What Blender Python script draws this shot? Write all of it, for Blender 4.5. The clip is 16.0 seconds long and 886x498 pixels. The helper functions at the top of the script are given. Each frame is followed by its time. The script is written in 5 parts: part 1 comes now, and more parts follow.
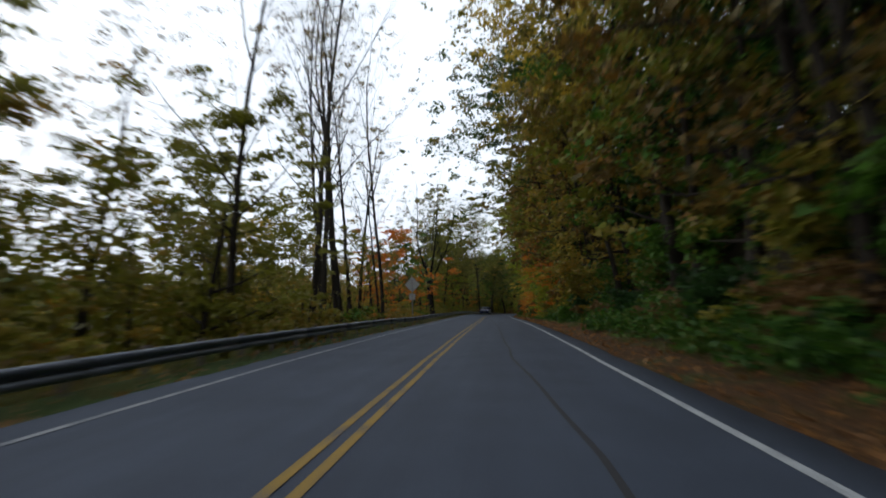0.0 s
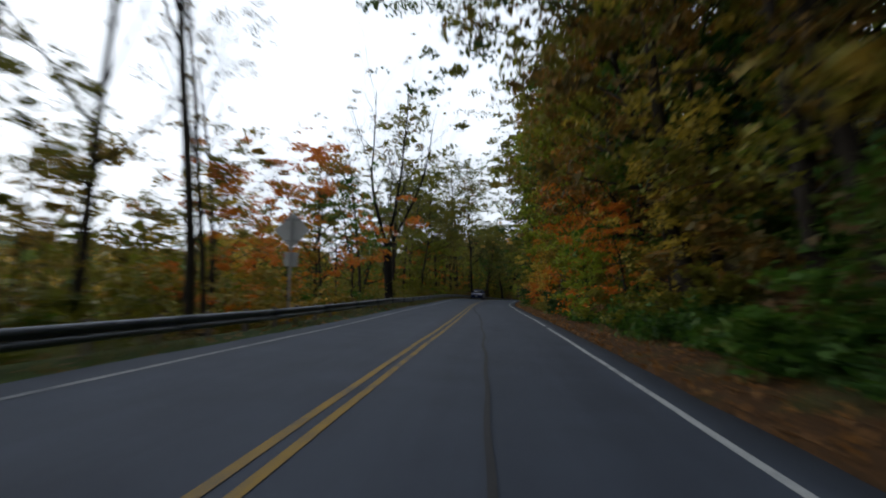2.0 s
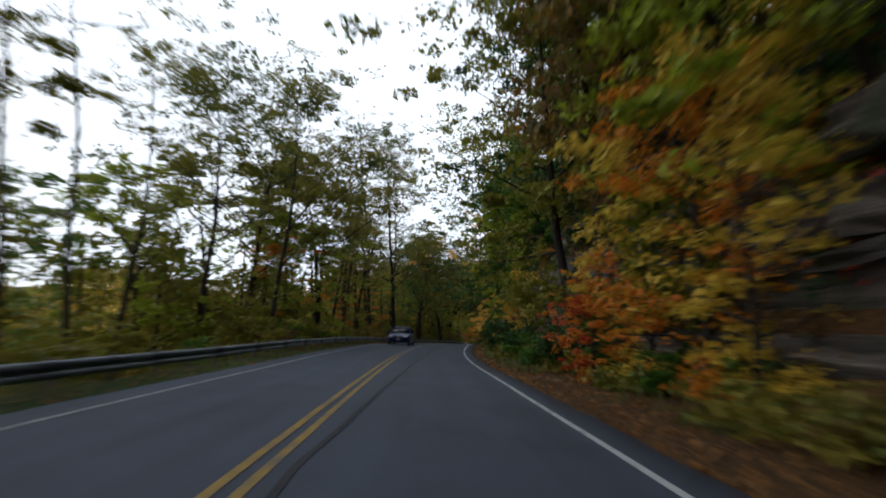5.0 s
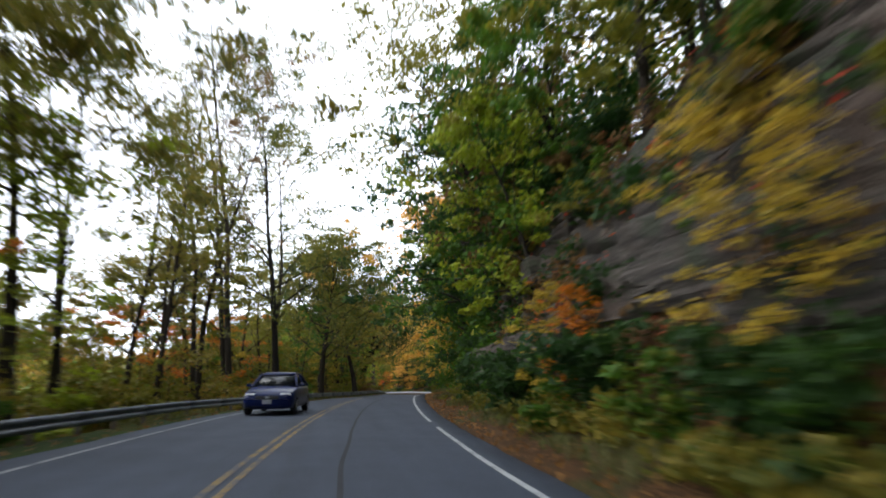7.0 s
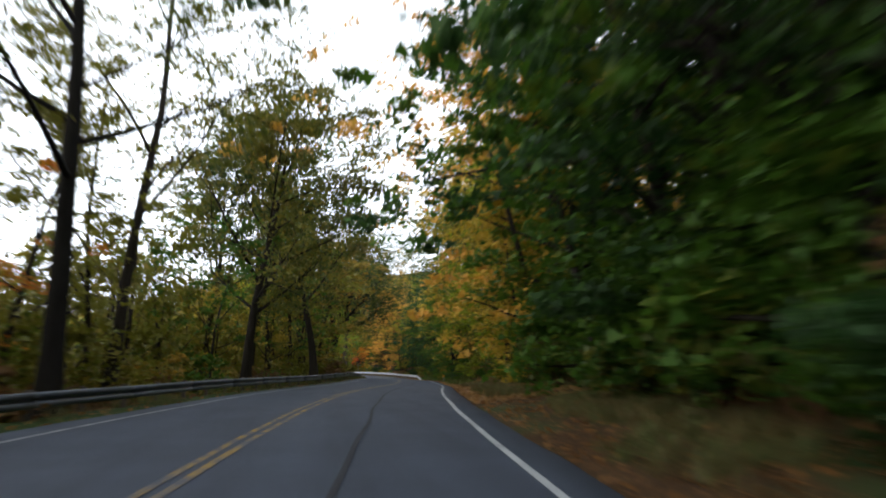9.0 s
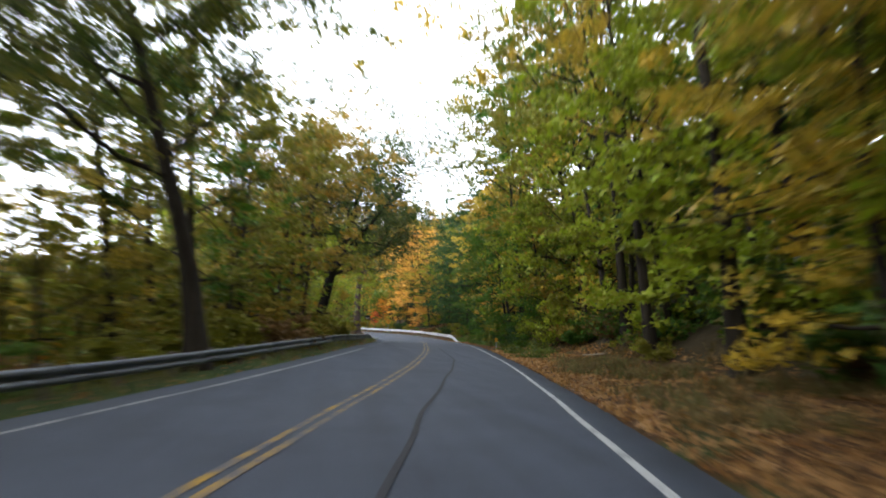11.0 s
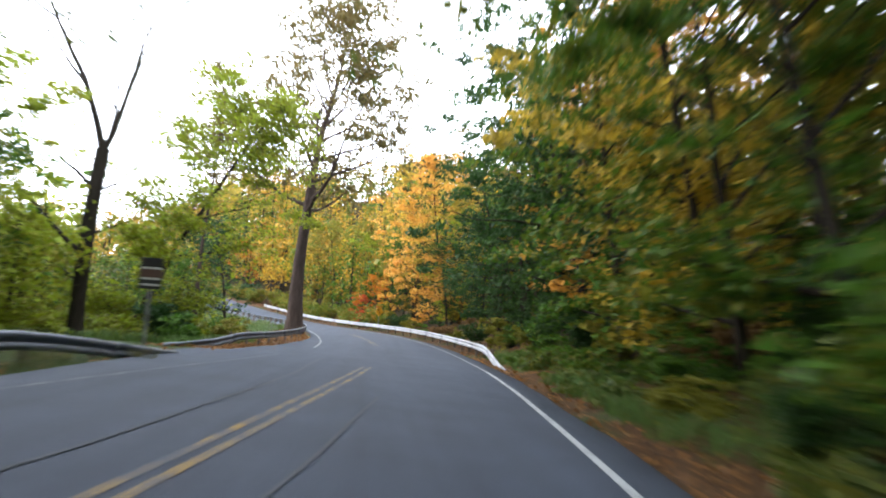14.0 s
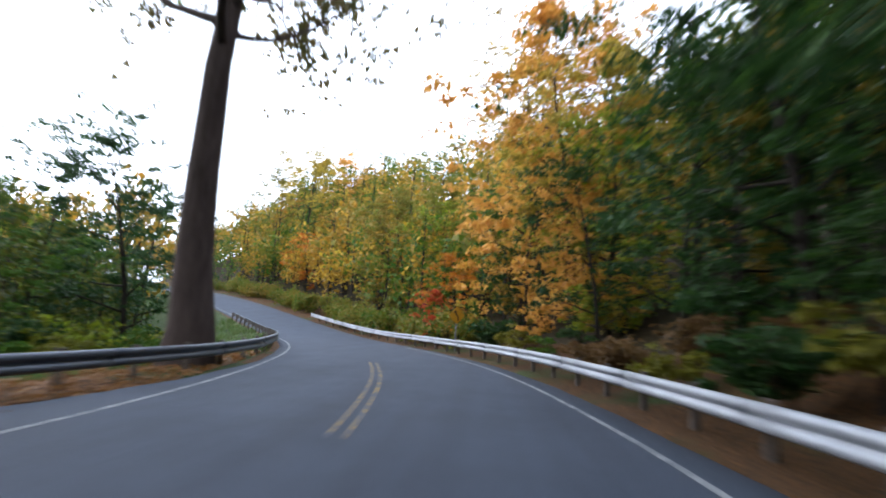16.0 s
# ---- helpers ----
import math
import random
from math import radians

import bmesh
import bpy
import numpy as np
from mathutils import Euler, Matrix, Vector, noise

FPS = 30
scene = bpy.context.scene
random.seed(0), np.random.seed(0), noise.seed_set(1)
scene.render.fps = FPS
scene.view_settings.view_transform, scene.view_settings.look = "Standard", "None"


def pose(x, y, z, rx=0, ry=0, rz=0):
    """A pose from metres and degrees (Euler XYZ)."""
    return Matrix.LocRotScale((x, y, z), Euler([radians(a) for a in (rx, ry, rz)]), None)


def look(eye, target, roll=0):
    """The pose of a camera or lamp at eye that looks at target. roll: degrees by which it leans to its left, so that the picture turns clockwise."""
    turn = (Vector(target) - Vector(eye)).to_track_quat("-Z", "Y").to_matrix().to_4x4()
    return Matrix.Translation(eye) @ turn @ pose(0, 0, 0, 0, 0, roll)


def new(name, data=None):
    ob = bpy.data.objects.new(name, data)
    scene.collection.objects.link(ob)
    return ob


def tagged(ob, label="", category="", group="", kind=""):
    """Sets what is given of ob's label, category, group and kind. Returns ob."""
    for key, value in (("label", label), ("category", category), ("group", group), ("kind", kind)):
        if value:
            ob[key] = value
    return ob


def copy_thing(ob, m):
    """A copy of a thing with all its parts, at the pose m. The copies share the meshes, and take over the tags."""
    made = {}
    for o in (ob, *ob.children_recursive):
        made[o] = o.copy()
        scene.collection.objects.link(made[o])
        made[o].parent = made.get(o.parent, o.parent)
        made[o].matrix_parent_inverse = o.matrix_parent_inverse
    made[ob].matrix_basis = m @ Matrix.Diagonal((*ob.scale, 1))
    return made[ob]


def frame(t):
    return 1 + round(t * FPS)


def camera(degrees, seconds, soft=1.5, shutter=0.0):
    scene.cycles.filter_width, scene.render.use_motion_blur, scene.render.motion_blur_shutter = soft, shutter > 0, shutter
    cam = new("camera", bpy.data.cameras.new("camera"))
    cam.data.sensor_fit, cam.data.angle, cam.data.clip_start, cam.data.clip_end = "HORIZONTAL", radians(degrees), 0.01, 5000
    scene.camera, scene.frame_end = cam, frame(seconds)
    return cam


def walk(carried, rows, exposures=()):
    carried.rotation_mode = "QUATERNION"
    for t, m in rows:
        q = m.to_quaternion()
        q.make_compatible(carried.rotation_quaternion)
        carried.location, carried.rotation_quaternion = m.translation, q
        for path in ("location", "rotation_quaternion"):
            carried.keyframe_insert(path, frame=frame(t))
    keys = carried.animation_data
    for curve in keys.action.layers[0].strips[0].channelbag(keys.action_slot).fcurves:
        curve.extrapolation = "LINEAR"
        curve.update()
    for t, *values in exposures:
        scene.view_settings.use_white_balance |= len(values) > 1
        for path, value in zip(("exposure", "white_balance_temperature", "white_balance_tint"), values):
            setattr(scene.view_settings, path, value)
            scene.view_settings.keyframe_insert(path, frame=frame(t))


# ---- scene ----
# A two-lane road below a wooded rock slope in autumn, driven from the right-hand lane.
cam = camera(76.0, 16.0, soft=1.85, shutter=0.75)

# seconds, eye, point looked at, roll
PATH = [
    (0, (1.443, -0.819, 1.218), (0.573, 9.074, 2.384), -1.27),
    (0.5, (1.519, 5.610, 1.354), (0.481, 15.483, 2.562), -1.72),
    (1, (1.564, 12.043, 1.473), (0.384, 21.906, 2.630), -1.71),
    (1.5, (1.583, 18.527, 1.580), (0.449, 28.418, 2.518), 0.24),
    (2, (1.623, 25.091, 1.667), (0.765, 35.020, 2.491), 1.51),
    (2.5, (1.682, 31.711, 1.739), (1.155, 41.667, 2.517), -0.35),
    (3, (1.749, 38.315, 1.798), (1.017, 48.242, 2.754), -2.05),
    (3.5, (1.723, 44.797, 1.843), (1.192, 54.732, 2.849), -4.33),
    (4, (1.615, 51.112, 1.904), (1.528, 61.052, 2.994), -1.84),
    (4.5, (1.539, 57.342, 1.949), (1.655, 67.246, 3.329), 0.62),
    (5, (1.491, 63.613, 1.980), (1.814, 73.490, 3.509), 0.53),
    (5.5, (1.458, 69.948, 2.033), (2.237, 79.755, 3.828), -0.53),
    (6, (1.462, 76.318, 2.082), (2.771, 86.023, 4.110), -1.95),
    (6.5, (1.514, 82.692, 2.116), (3.256, 92.290, 4.318), -3.06),
    (7, (1.627, 89.035, 2.138), (3.588, 98.580, 4.385), -3.24),
    (7.5, (1.939, 95.339, 2.174), (3.853, 104.925, 4.279), -1.23),
    (8, (2.321, 101.558, 2.236), (4.592, 111.077, 4.289), -2.88),
    (8.5, (2.851, 107.750, 2.299), (5.410, 117.209, 4.294), -3.16),
    (9, (3.444, 113.922, 2.366), (5.761, 123.458, 4.286), -0.05),
    (9.5, (4.287, 120.050, 2.426), (6.296, 129.666, 4.300), -0.52),
    (10, (5.163, 126.133, 2.451), (6.466, 135.933, 3.953), -0.34),
    (10.5, (6.318, 132.283, 2.420), (7.834, 142.076, 3.759), -0.14),
    (11, (7.779, 138.586, 2.304), (9.609, 148.349, 3.457), 0.31),
    (11.5, (9.444, 145.005, 2.117), (11.538, 154.727, 3.168), 0.88),
    (12, (11.150, 151.526, 1.901), (13.328, 161.234, 2.912), 1.46),
    (12.5, (12.718, 158.120, 1.696), (14.753, 167.854, 2.746), 1.96),
    (13, (13.945, 164.780, 1.542), (15.782, 174.552, 2.607), 3.59),
    (13.5, (15.153, 171.420, 1.394), (16.372, 181.307, 2.270), 4.92),
    (14, (16.069, 177.954, 1.296), (17.157, 187.830, 2.431), 3.34),
    (14.5, (16.843, 184.352, 1.159), (17.173, 194.282, 2.290), 3.52),
    (15, (17.413, 190.804, 0.983), (17.442, 200.728, 2.213), 4.02),
    (15.5, (17.688, 197.243, 0.783), (17.413, 207.158, 2.056), 2.47),
    (16, (17.824, 203.640, 0.601), (17.024, 213.517, 1.945), 2.93),
]
# seconds, stops, kelvin, tint
LIGHT_ROWS = [(0.0, -0.37, 6150, 8), (1.5, -0.43, 6150, 8), (4.5, -0.28, 6150, 8), (6.8, 0.85, 6300, 9), (7.5, 1.1, 6300, 9), (8.5, 0.98, 6300, 8), (9.1, 0.8, 6300, 8), (9.6, 0.8, 6300, 8),
              (10.2, 0.85, 6300, 8), (12.3, 2.85, 6400, 10), (13.0, 2.65, 6400, 10), (13.5, 2.2, 6350, 10), (14.5, 1.9, 6000, 10), (15.5, 1.5, 5650, 10), (16.0, 1.1, 5700, 11)]
walk(cam, [(t, look(eye, target, roll)) for t, eye, target, roll in PATH], LIGHT_ROWS)

# ---------------------------------------------------------------- sky and light
world = bpy.data.worlds.new("sky")
scene.world = world
world.use_nodes = True
wn = world.node_tree.nodes
wl = world.node_tree.links
wbg = wn["Background"]
sky = wn.new("ShaderNodeTexSky")
sky.sky_type = "NISHITA"
sky.sun_disc = False
sky.sun_elevation = radians(24)
sky.sun_rotation = radians(-70)
sky.air_density, sky.dust_density, sky.ozone_density = 1.0, 6.0, 1.0
pale = wn.new("ShaderNodeHueSaturation")
pale.inputs["Saturation"].default_value = 0.35
wl.new(sky.outputs[0], pale.inputs["Color"])
cloud = wn.new("ShaderNodeMix")
cloud.data_type = "RGBA"
cloud.inputs[0].default_value = 0.7
wl.new(pale.outputs[0], cloud.inputs[6])
cloud.inputs[7].default_value = (12.6, 13.2, 14.2, 1)
wl.new(cloud.outputs[2], wbg.inputs[0])
wbg.inputs[1].default_value = 0.15

sun_data = bpy.data.lights.new("sun", "SUN")
sun_data.energy, sun_data.angle, sun_data.color = 0.6, radians(30), (1.0, 0.95, 0.88)
sun = new("sun", sun_data)
sun.matrix_world = look((-60, 60, 60), (0, 80, 0))

# ---------------------------------------------------------------- the road's line: bend, grade and bank every 10 m from -20 m
BEND = [0.13, 0.13, 0.14, -0.35, -0.22, 0.36, -0.44, 1.11, 0.25, -0.77, -0.96, -2.0, -3.98, -3.92, -4.28, -6.14, -3.8, 0.87, 4.71, 4.21, 2.12, 3.98, 7.52, 14.06, 14.96, 13.08, 10.51, 8.0, 6.44, 5.6, 5.33, 5.25, 5.21, 5.19]
GRADE = [1.79, 1.98, 2.4, 1.92, 1.43, 1.04, 0.66, 1.19, 0.46, 0.95, 0.73, 0.64, 1.15, 0.67, 0.37, -0.63, -2.29, -2.73, -1.98, -2.27, -2.03, -3.16, -3.89, -0.39, 0.72, -0.18, 0.37, 5.45, 8.9, 10.92, 10.39, 8.3, 6.85, 6.17]
BANK = [-0.88, -0.9, -0.85, -1.97, -2.01, -2.22, -1.8, -2.7, -3.99, -3.7, -4.45, -6.5, -6.47, -5.45, -2.39, -0.46, -0.94, -2.77, -6.19, -7.88, -5.3, -4.71, -3.07, -1.49, -1.08, -1.6, -1.41, -1.84, -1.11, -0.87, -0.53, -0.39, -0.37, -0.36]
START, STEP = -20.0, 10.0
FIRST, LAST = -60, 372
KNOT = START + STEP * np.arange(len(BEND))
STN = np.arange(FIRST, LAST + 1, 1.0)


def line_tables():
    k, g = np.interp(STN, KNOT, BEND) * 1e-3, np.interp(STN, KNOT, GRADE) * 1e-2
    k[STN > 300], g[STN > 320] = -0.004, 0.03

    def summed(v):
        return np.concatenate([[0], np.cumsum((v[1:] + v[:-1]) / 2)])
    th = summed(k)
    th -= th[-FIRST]
    xs, ys, zs = summed(-np.sin(th)), summed(np.cos(th)), summed(g)
    return xs - xs[-FIRST], ys - ys[-FIRST], zs - zs[-FIRST], th


LX, LY, LZ, LT = line_tables()
BASE = math.atan2(-(LX[260] - LX[0]), LY[260] - LY[0])


def bank(s):
    return float(np.interp(s, KNOT, BANK)) * 1e-2


def place(s, lat, h=0.0):
    """A point beside the road: metres along it, metres to the right of the yellow line, metres above its surface there."""
    sc = min(max(s, FIRST), LAST)
    x, y, z, th = (float(np.interp(sc, STN, a)) for a in (LX, LY, LZ, LT))
    if s != sc:
        x, y = x - math.sin(th) * (s - sc), y + math.cos(th) * (s - sc)
    near = min(max(lat, -24.0), 24.0)
    x, y = x + near * math.cos(th), y + near * math.sin(th)
    x, y = x + (lat - near) * math.cos(BASE), y + (lat - near) * math.sin(BASE)
    tilt = min(max(lat, -6.0), 6.0) * bank(s) * max(0.0, 1 - max(0.0, abs(lat) - 6) / 14)
    return Vector((x, y, z + tilt + h))


def heading(s):
    return float(np.interp(s, STN, LT))


def smooth(a, b, v):
    u = min(max((v - a) / (b - a), 0.0), 1.0)
    return u * u * (3 - 2 * u)


RIGHT_EDGE, LEFT_EDGE = 4.25, -3.7


def left_edge(s):
    """The asphalt's left edge, which widens at the side road's mouth."""
    return float(np.interp(s, [186, 193, 203, 210, 216, 221, 240], [LEFT_EDGE, -4.6, -5.0, -4.4, -3.6, -3.25, -3.2]))


RAIL_LAT = -4.61


def ground_height(s, lat):
    """Height of the ground over the road's surface beside it."""
    bump = noise.noise(Vector((s * 0.11, lat * 0.17, 3.0)))
    fine = noise.noise(Vector((s * 0.5, lat * 0.6, 9.0)))
    if lat > 0:
        d = lat - RIGHT_EDGE
        if d < 0:
            return -0.09
        verge = float(np.interp(s, [-60, 40, 58, 70, 108, 122, 150, 185, 205, 330], [2.6, 2.4, 2.2, 2.6, 2.4, 3.4, 4.2, 2.6, 2.8, 4]))
        steep = float(np.interp(s, [-60, 45, 62, 70, 106, 114, 145, 165, 200, 250, 330], [1.0, 1.0, 1.3, 2.2, 2.2, 0.9, 0.75, 0.5, 0.55, 0.5, 0.5]))
        top = float(np.interp(s, [-60, 110, 150, 200, 240, 300], [24, 24, 18, 14, 20, 40]))
        h = -0.02 + 0.10 * min(d, verge) + 0.05 * fine * min(d, 1.0)
        if d > verge:
            r = d - verge
            h += top * (1 - math.exp(-steep * r / top)) + bump * min(r * 0.25, 1.6) + fine * min(r * 0.12, 0.3)
        return h
    d = left_edge(s) - lat
    if d < 0:
        return -0.09
    fall = float(np.interp(s, [-60, 110, 150, 182, 190, 205, 215, 260, 330], [0.55, 0.55, 0.35, 0.22, 0.0, 0.03, 0.16, 0.2, 0.05]))
    low = float(np.interp(s, [-60, 110, 160, 185, 215, 260, 330], [9, 9, 5, 2.4, 1.6, 5, 5]))
    h = -0.03 + 0.04 * fine * min(d, 1.0)
    if d > 1.3:
        r = d - 1.3
        h -= low * (1 - math.exp(-fall * r / low)) - bump * min(r * 0.1, 0.7)
    far = -lat - 90
    if far > 0:
        h += 26 * smooth(0, 320, far)
    if s > 250:
        h += 22 * smooth(250, 420, s) * smooth(8, 60, -lat)
    return h


def ground_point(s, lat, up=0.0):
    return place(s, lat, ground_height(s, lat) + up)


# ---------------------------------------------------------------- mesh helpers
def link_mesh(name, verts, quads, material, parent=None, smooth_faces=True):
    me = bpy.data.meshes.new(name)
    v, q = np.asarray(verts, np.float32), np.asarray(quads, np.int32)
    me.vertices.add(len(v))
    me.vertices.foreach_set("co", v.ravel())
    me.loops.add(q.size)
    me.loops.foreach_set("vertex_index", q.ravel())
    me.polygons.add(len(q))
    me.polygons.foreach_set("loop_start", np.arange(len(q), dtype=np.int32) * q.shape[1])
    me.polygons.foreach_set("use_smooth", np.full(len(q), smooth_faces))
    me.materials.append(material)
    me.update(calc_edges=True)
    ob = new(name, me)
    ob.parent = parent
    return ob


def part(name, bm, material, parent, label=""):
    me = bpy.data.meshes.new(name)
    bm.normal_update()
    bm.to_mesh(me)
    bm.free()
    me.materials.append(material)
    ob = new(name, me)
    ob.parent = parent
    if label:
        ob["label"] = label
    return ob


def thing(name, m, label, category, group="", kind=""):
    ob = new(name)
    ob.matrix_basis = m
    return tagged(ob, label, category, group, kind)


def box_bm(size, centre=(0, 0, 0), bevel=0.0, bm=None, turn=None):
    bm = bm or bmesh.new()
    made = bmesh.ops.create_cube(bm, size=1.0)["verts"]
    m = Matrix.Translation(centre) @ (turn or Matrix()) @ Matrix.Diagonal((*size, 1))
    bmesh.ops.transform(bm, matrix=m, verts=made)
    if bevel:
        edges = {e for v in made for e in v.link_edges}
        bmesh.ops.bevel(bm, geom=list(edges), offset=bevel, segments=2, affect="EDGES", profile=0.6)
    return bm


def rod_bm(a, b, r0, r1=None, sides=10, bm=None):
    bm = bm or bmesh.new()
    a, b = Vector(a), Vector(b)
    q = (b - a).to_track_quat("Z", "Y").to_matrix().to_4x4()
    made = bmesh.ops.create_cone(bm, cap_ends=True, segments=sides, radius1=r0, radius2=r0 if r1 is None else r1, depth=(b - a).length)["verts"]
    bmesh.ops.transform(bm, matrix=Matrix.Translation((a + b) / 2) @ q, verts=made)
    return bm


# ---------------------------------------------------------------- materials
def material(name, rough=0.8, metal=0.0):
    m = bpy.data.materials.new(name)
    m.use_nodes = True
    n, l = m.node_tree.nodes, m.node_tree.links
    b = n["Principled BSDF"]
    b.inputs["Roughness"].default_value, b.inputs["Metallic"].default_value = rough, metal
    return m, n, l, b


def ramp(n, stops):
    r = n.new("ShaderNodeValToRGB")
    while len(r.color_ramp.elements) < len(stops):
        r.color_ramp.elements.new(0.5)
    for e, (p, c) in zip(r.color_ramp.elements, stops):
        e.position, e.color = p, (*c, 1)
    return r


def noise_node(n, l, scale, detail=4.0, rough=0.6, coords=None, stretch=None):
    t = n.new("ShaderNodeTexNoise")
    t.inputs["Scale"].default_value, t.inputs["Detail"].default_value, t.inputs["Roughness"].default_value = scale, detail, rough
    if coords is not None:
        if stretch:
            mp = n.new("ShaderNodeMapping")
            mp.inputs["Scale"].default_value = stretch
            l.new(coords, mp.inputs[0])
            coords = mp.outputs[0]
        l.new(coords, t.inputs["Vector"])
    return t


def world_coords(n):
    return n.new("ShaderNodeNewGeometry").outputs["Position"]


def object_coords(n):
    return n.new("ShaderNodeTexCoord").outputs["Object"]


def bump_into(n, l, b, height, strength=0.4, distance=0.02):
    u = n.new("ShaderNodeBump")
    u.inputs["Strength"].default_value, u.inputs["Distance"].default_value = strength, distance
    l.new(height, u.inputs["Height"])
    l.new(u.outputs[0], b.inputs["Normal"])


def mixed(n, l, fac, a, b, mode="MIX"):
    m = n.new("ShaderNodeMix")
    m.data_type, m.blend_type = "RGBA", mode
    for sock, v in ((m.inputs[0], fac), (m.inputs[6], a), (m.inputs[7], b)):
        if isinstance(v, bpy.types.NodeSocket):
            l.new(v, sock)
        else:
            sock.default_value = v if isinstance(v, float) else (*v, 1)
    return m.outputs[2]


def two_scale(name, dark, light, big=0.4, small=6.0, rough=0.85, metal=0.0, bump=0.4, dist=0.02, local=False, stretch=None, mid=None, spread=(0.3, 0.7)):
    """A surface that varies at two scales between two or three colours."""
    m, n, l, b = material(name, rough, metal)
    co = object_coords(n) if local else world_coords(n)
    t1, t2 = noise_node(n, l, big, 5, 0.6, co, stretch), noise_node(n, l, small, 6, 0.65, co, stretch)
    f = n.new("ShaderNodeMath")
    f.operation = "MULTIPLY_ADD"
    l.new(t2.outputs[0], f.inputs[0])
    f.inputs[1].default_value = 0.55
    g = n.new("ShaderNodeMath")
    g.operation = "MULTIPLY"
    l.new(t1.outputs[0], g.inputs[0])
    g.inputs[1].default_value = 0.45
    l.new(g.outputs[0], f.inputs[2])
    stops = [(spread[0], dark), (spread[1], light)] if mid is None else [(spread[0], dark), (sum(spread) / 2, mid), (spread[1], light)]
    r = ramp(n, stops)
    l.new(f.outputs[0], r.inputs[0])
    l.new(r.outputs[0], b.inputs["Base Color"])
    bump_into(n, l, b, t2.outputs[0], bump, dist)
    return m


def asphalt_material(name="worn_asphalt"):
    m, n, l, b = material(name, 0.85)
    co = world_coords(n)
    grain, patch, streak = noise_node(n, l, 90, 3, 0.7, co), noise_node(n, l, 0.7, 5, 0.6, co), noise_node(n, l, 1.0, 4, 0.55, co, (1.6, 0.06, 1))
    r = ramp(n, [(0.3, (0.021, 0.027, 0.040)), (0.55, (0.039, 0.049, 0.070)), (0.8, (0.064, 0.078, 0.105))])
    l.new(grain.outputs[0], r.inputs[0])
    r2 = ramp(n, [(0.25, (0.72, 0.72, 0.73)), (0.75, (1.12, 1.11, 1.10))])
    l.new(patch.outputs[0], r2.inputs[0])
    r3 = ramp(n, [(0.3, (0.80, 0.80, 0.81)), (0.7, (1.12, 1.12, 1.12))])
    l.new(streak.outputs[0], r3.inputs[0])
    c = mixed(n, l, 1.0, r.outputs[0], r2.outputs[0], "MULTIPLY")
    c = mixed(n, l, 1.0, c, r3.outputs[0], "MULTIPLY")
    l.new(c, b.inputs["Base Color"])
    b.inputs["Specular IOR Level"].default_value = 0.25
    bump_into(n, l, b, grain.outputs[0], 0.5, 0.006)
    return m


def paint_material(name, colour, worn=0.5):
    """Road paint, worn through to the asphalt in patches."""
    m, n, l, b = material(name, 0.8)
    b.inputs["Specular IOR Level"].default_value = 0.25
    co = world_coords(n)
    t, t2 = noise_node(n, l, 3.0, 8, 0.75, co), noise_node(n, l, 40, 3, 0.7, co)
    r = ramp(n, [(worn - 0.13, (0.044, 0.053, 0.069)), (worn + 0.05, colour)])
    add = n.new("ShaderNodeMath")
    add.operation = "MULTIPLY_ADD"
    l.new(t2.outputs[0], add.inputs[0])
    add.inputs[1].default_value = 0.35
    l.new(t.outputs[0], add.inputs[2])
    sub = n.new("ShaderNodeMath")
    sub.operation = "SUBTRACT"
    l.new(add.outputs[0], sub.inputs[0])
    sub.inputs[1].default_value = 0.12
    l.new(sub.outputs[0], r.inputs[0])
    l.new(r.outputs[0], b.inputs["Base Color"])
    bump_into(n, l, b, t2.outputs[0], 0.3, 0.003)
    return m


def leaf_material(name, colours, drift_scale=0.45):
    """Leaves: each its own tint between the colours given, and drifting over the crown; light comes through them."""
    m, n, l, b = material(name, 0.55)
    geo = n.new("ShaderNodeNewGeometry")
    drift = noise_node(n, l, drift_scale, 3, 0.6, geo.outputs["Position"])
    f = n.new("ShaderNodeMath")
    f.operation = "MULTIPLY_ADD"
    l.new(geo.outputs["Random Per Island"], f.inputs[0])
    f.inputs[1].default_value = 0.34
    own = n.new("ShaderNodeMath")
    own.operation = "MULTIPLY"
    l.new(n.new("ShaderNodeObjectInfo").outputs["Random"], own.inputs[0])
    own.inputs[1].default_value = 0.26
    g = n.new("ShaderNodeMath")
    g.operation = "MULTIPLY_ADD"
    l.new(drift.outputs[0], g.inputs[0])
    g.inputs[1].default_value = 0.5
    l.new(own.outputs[0], g.inputs[2])
    l.new(g.outputs[0], f.inputs[2])
    k = len(colours)
    r = ramp(n, [(0.15 + 0.7 * i / (k - 1), c) for i, c in enumerate(colours)])
    l.new(f.outputs[0], r.inputs[0])
    l.new(r.outputs[0], b.inputs["Base Color"])
    b.inputs["Specular IOR Level"].default_value = 0.2
    tr = n.new("ShaderNodeBsdfTranslucent")
    l.new(r.outputs[0], tr.inputs[0])
    mix = n.new("ShaderNodeMixShader")
    mix.inputs[0].default_value = 0.4
    l.new(b.outputs[0], mix.inputs[1])
    l.new(tr.outputs[0], mix.inputs[2])
    l.new(mix.outputs[0], n["Material Output"].inputs[0])
    return m


def plain(name, colour, rough=0.6, metal=0.0, wear=0.25):
    d = tuple(c * (1 - wear) for c in colour)
    return two_scale(name, d, colour, 1.5, 25, rough, metal, 0.15, 0.004, local=True)


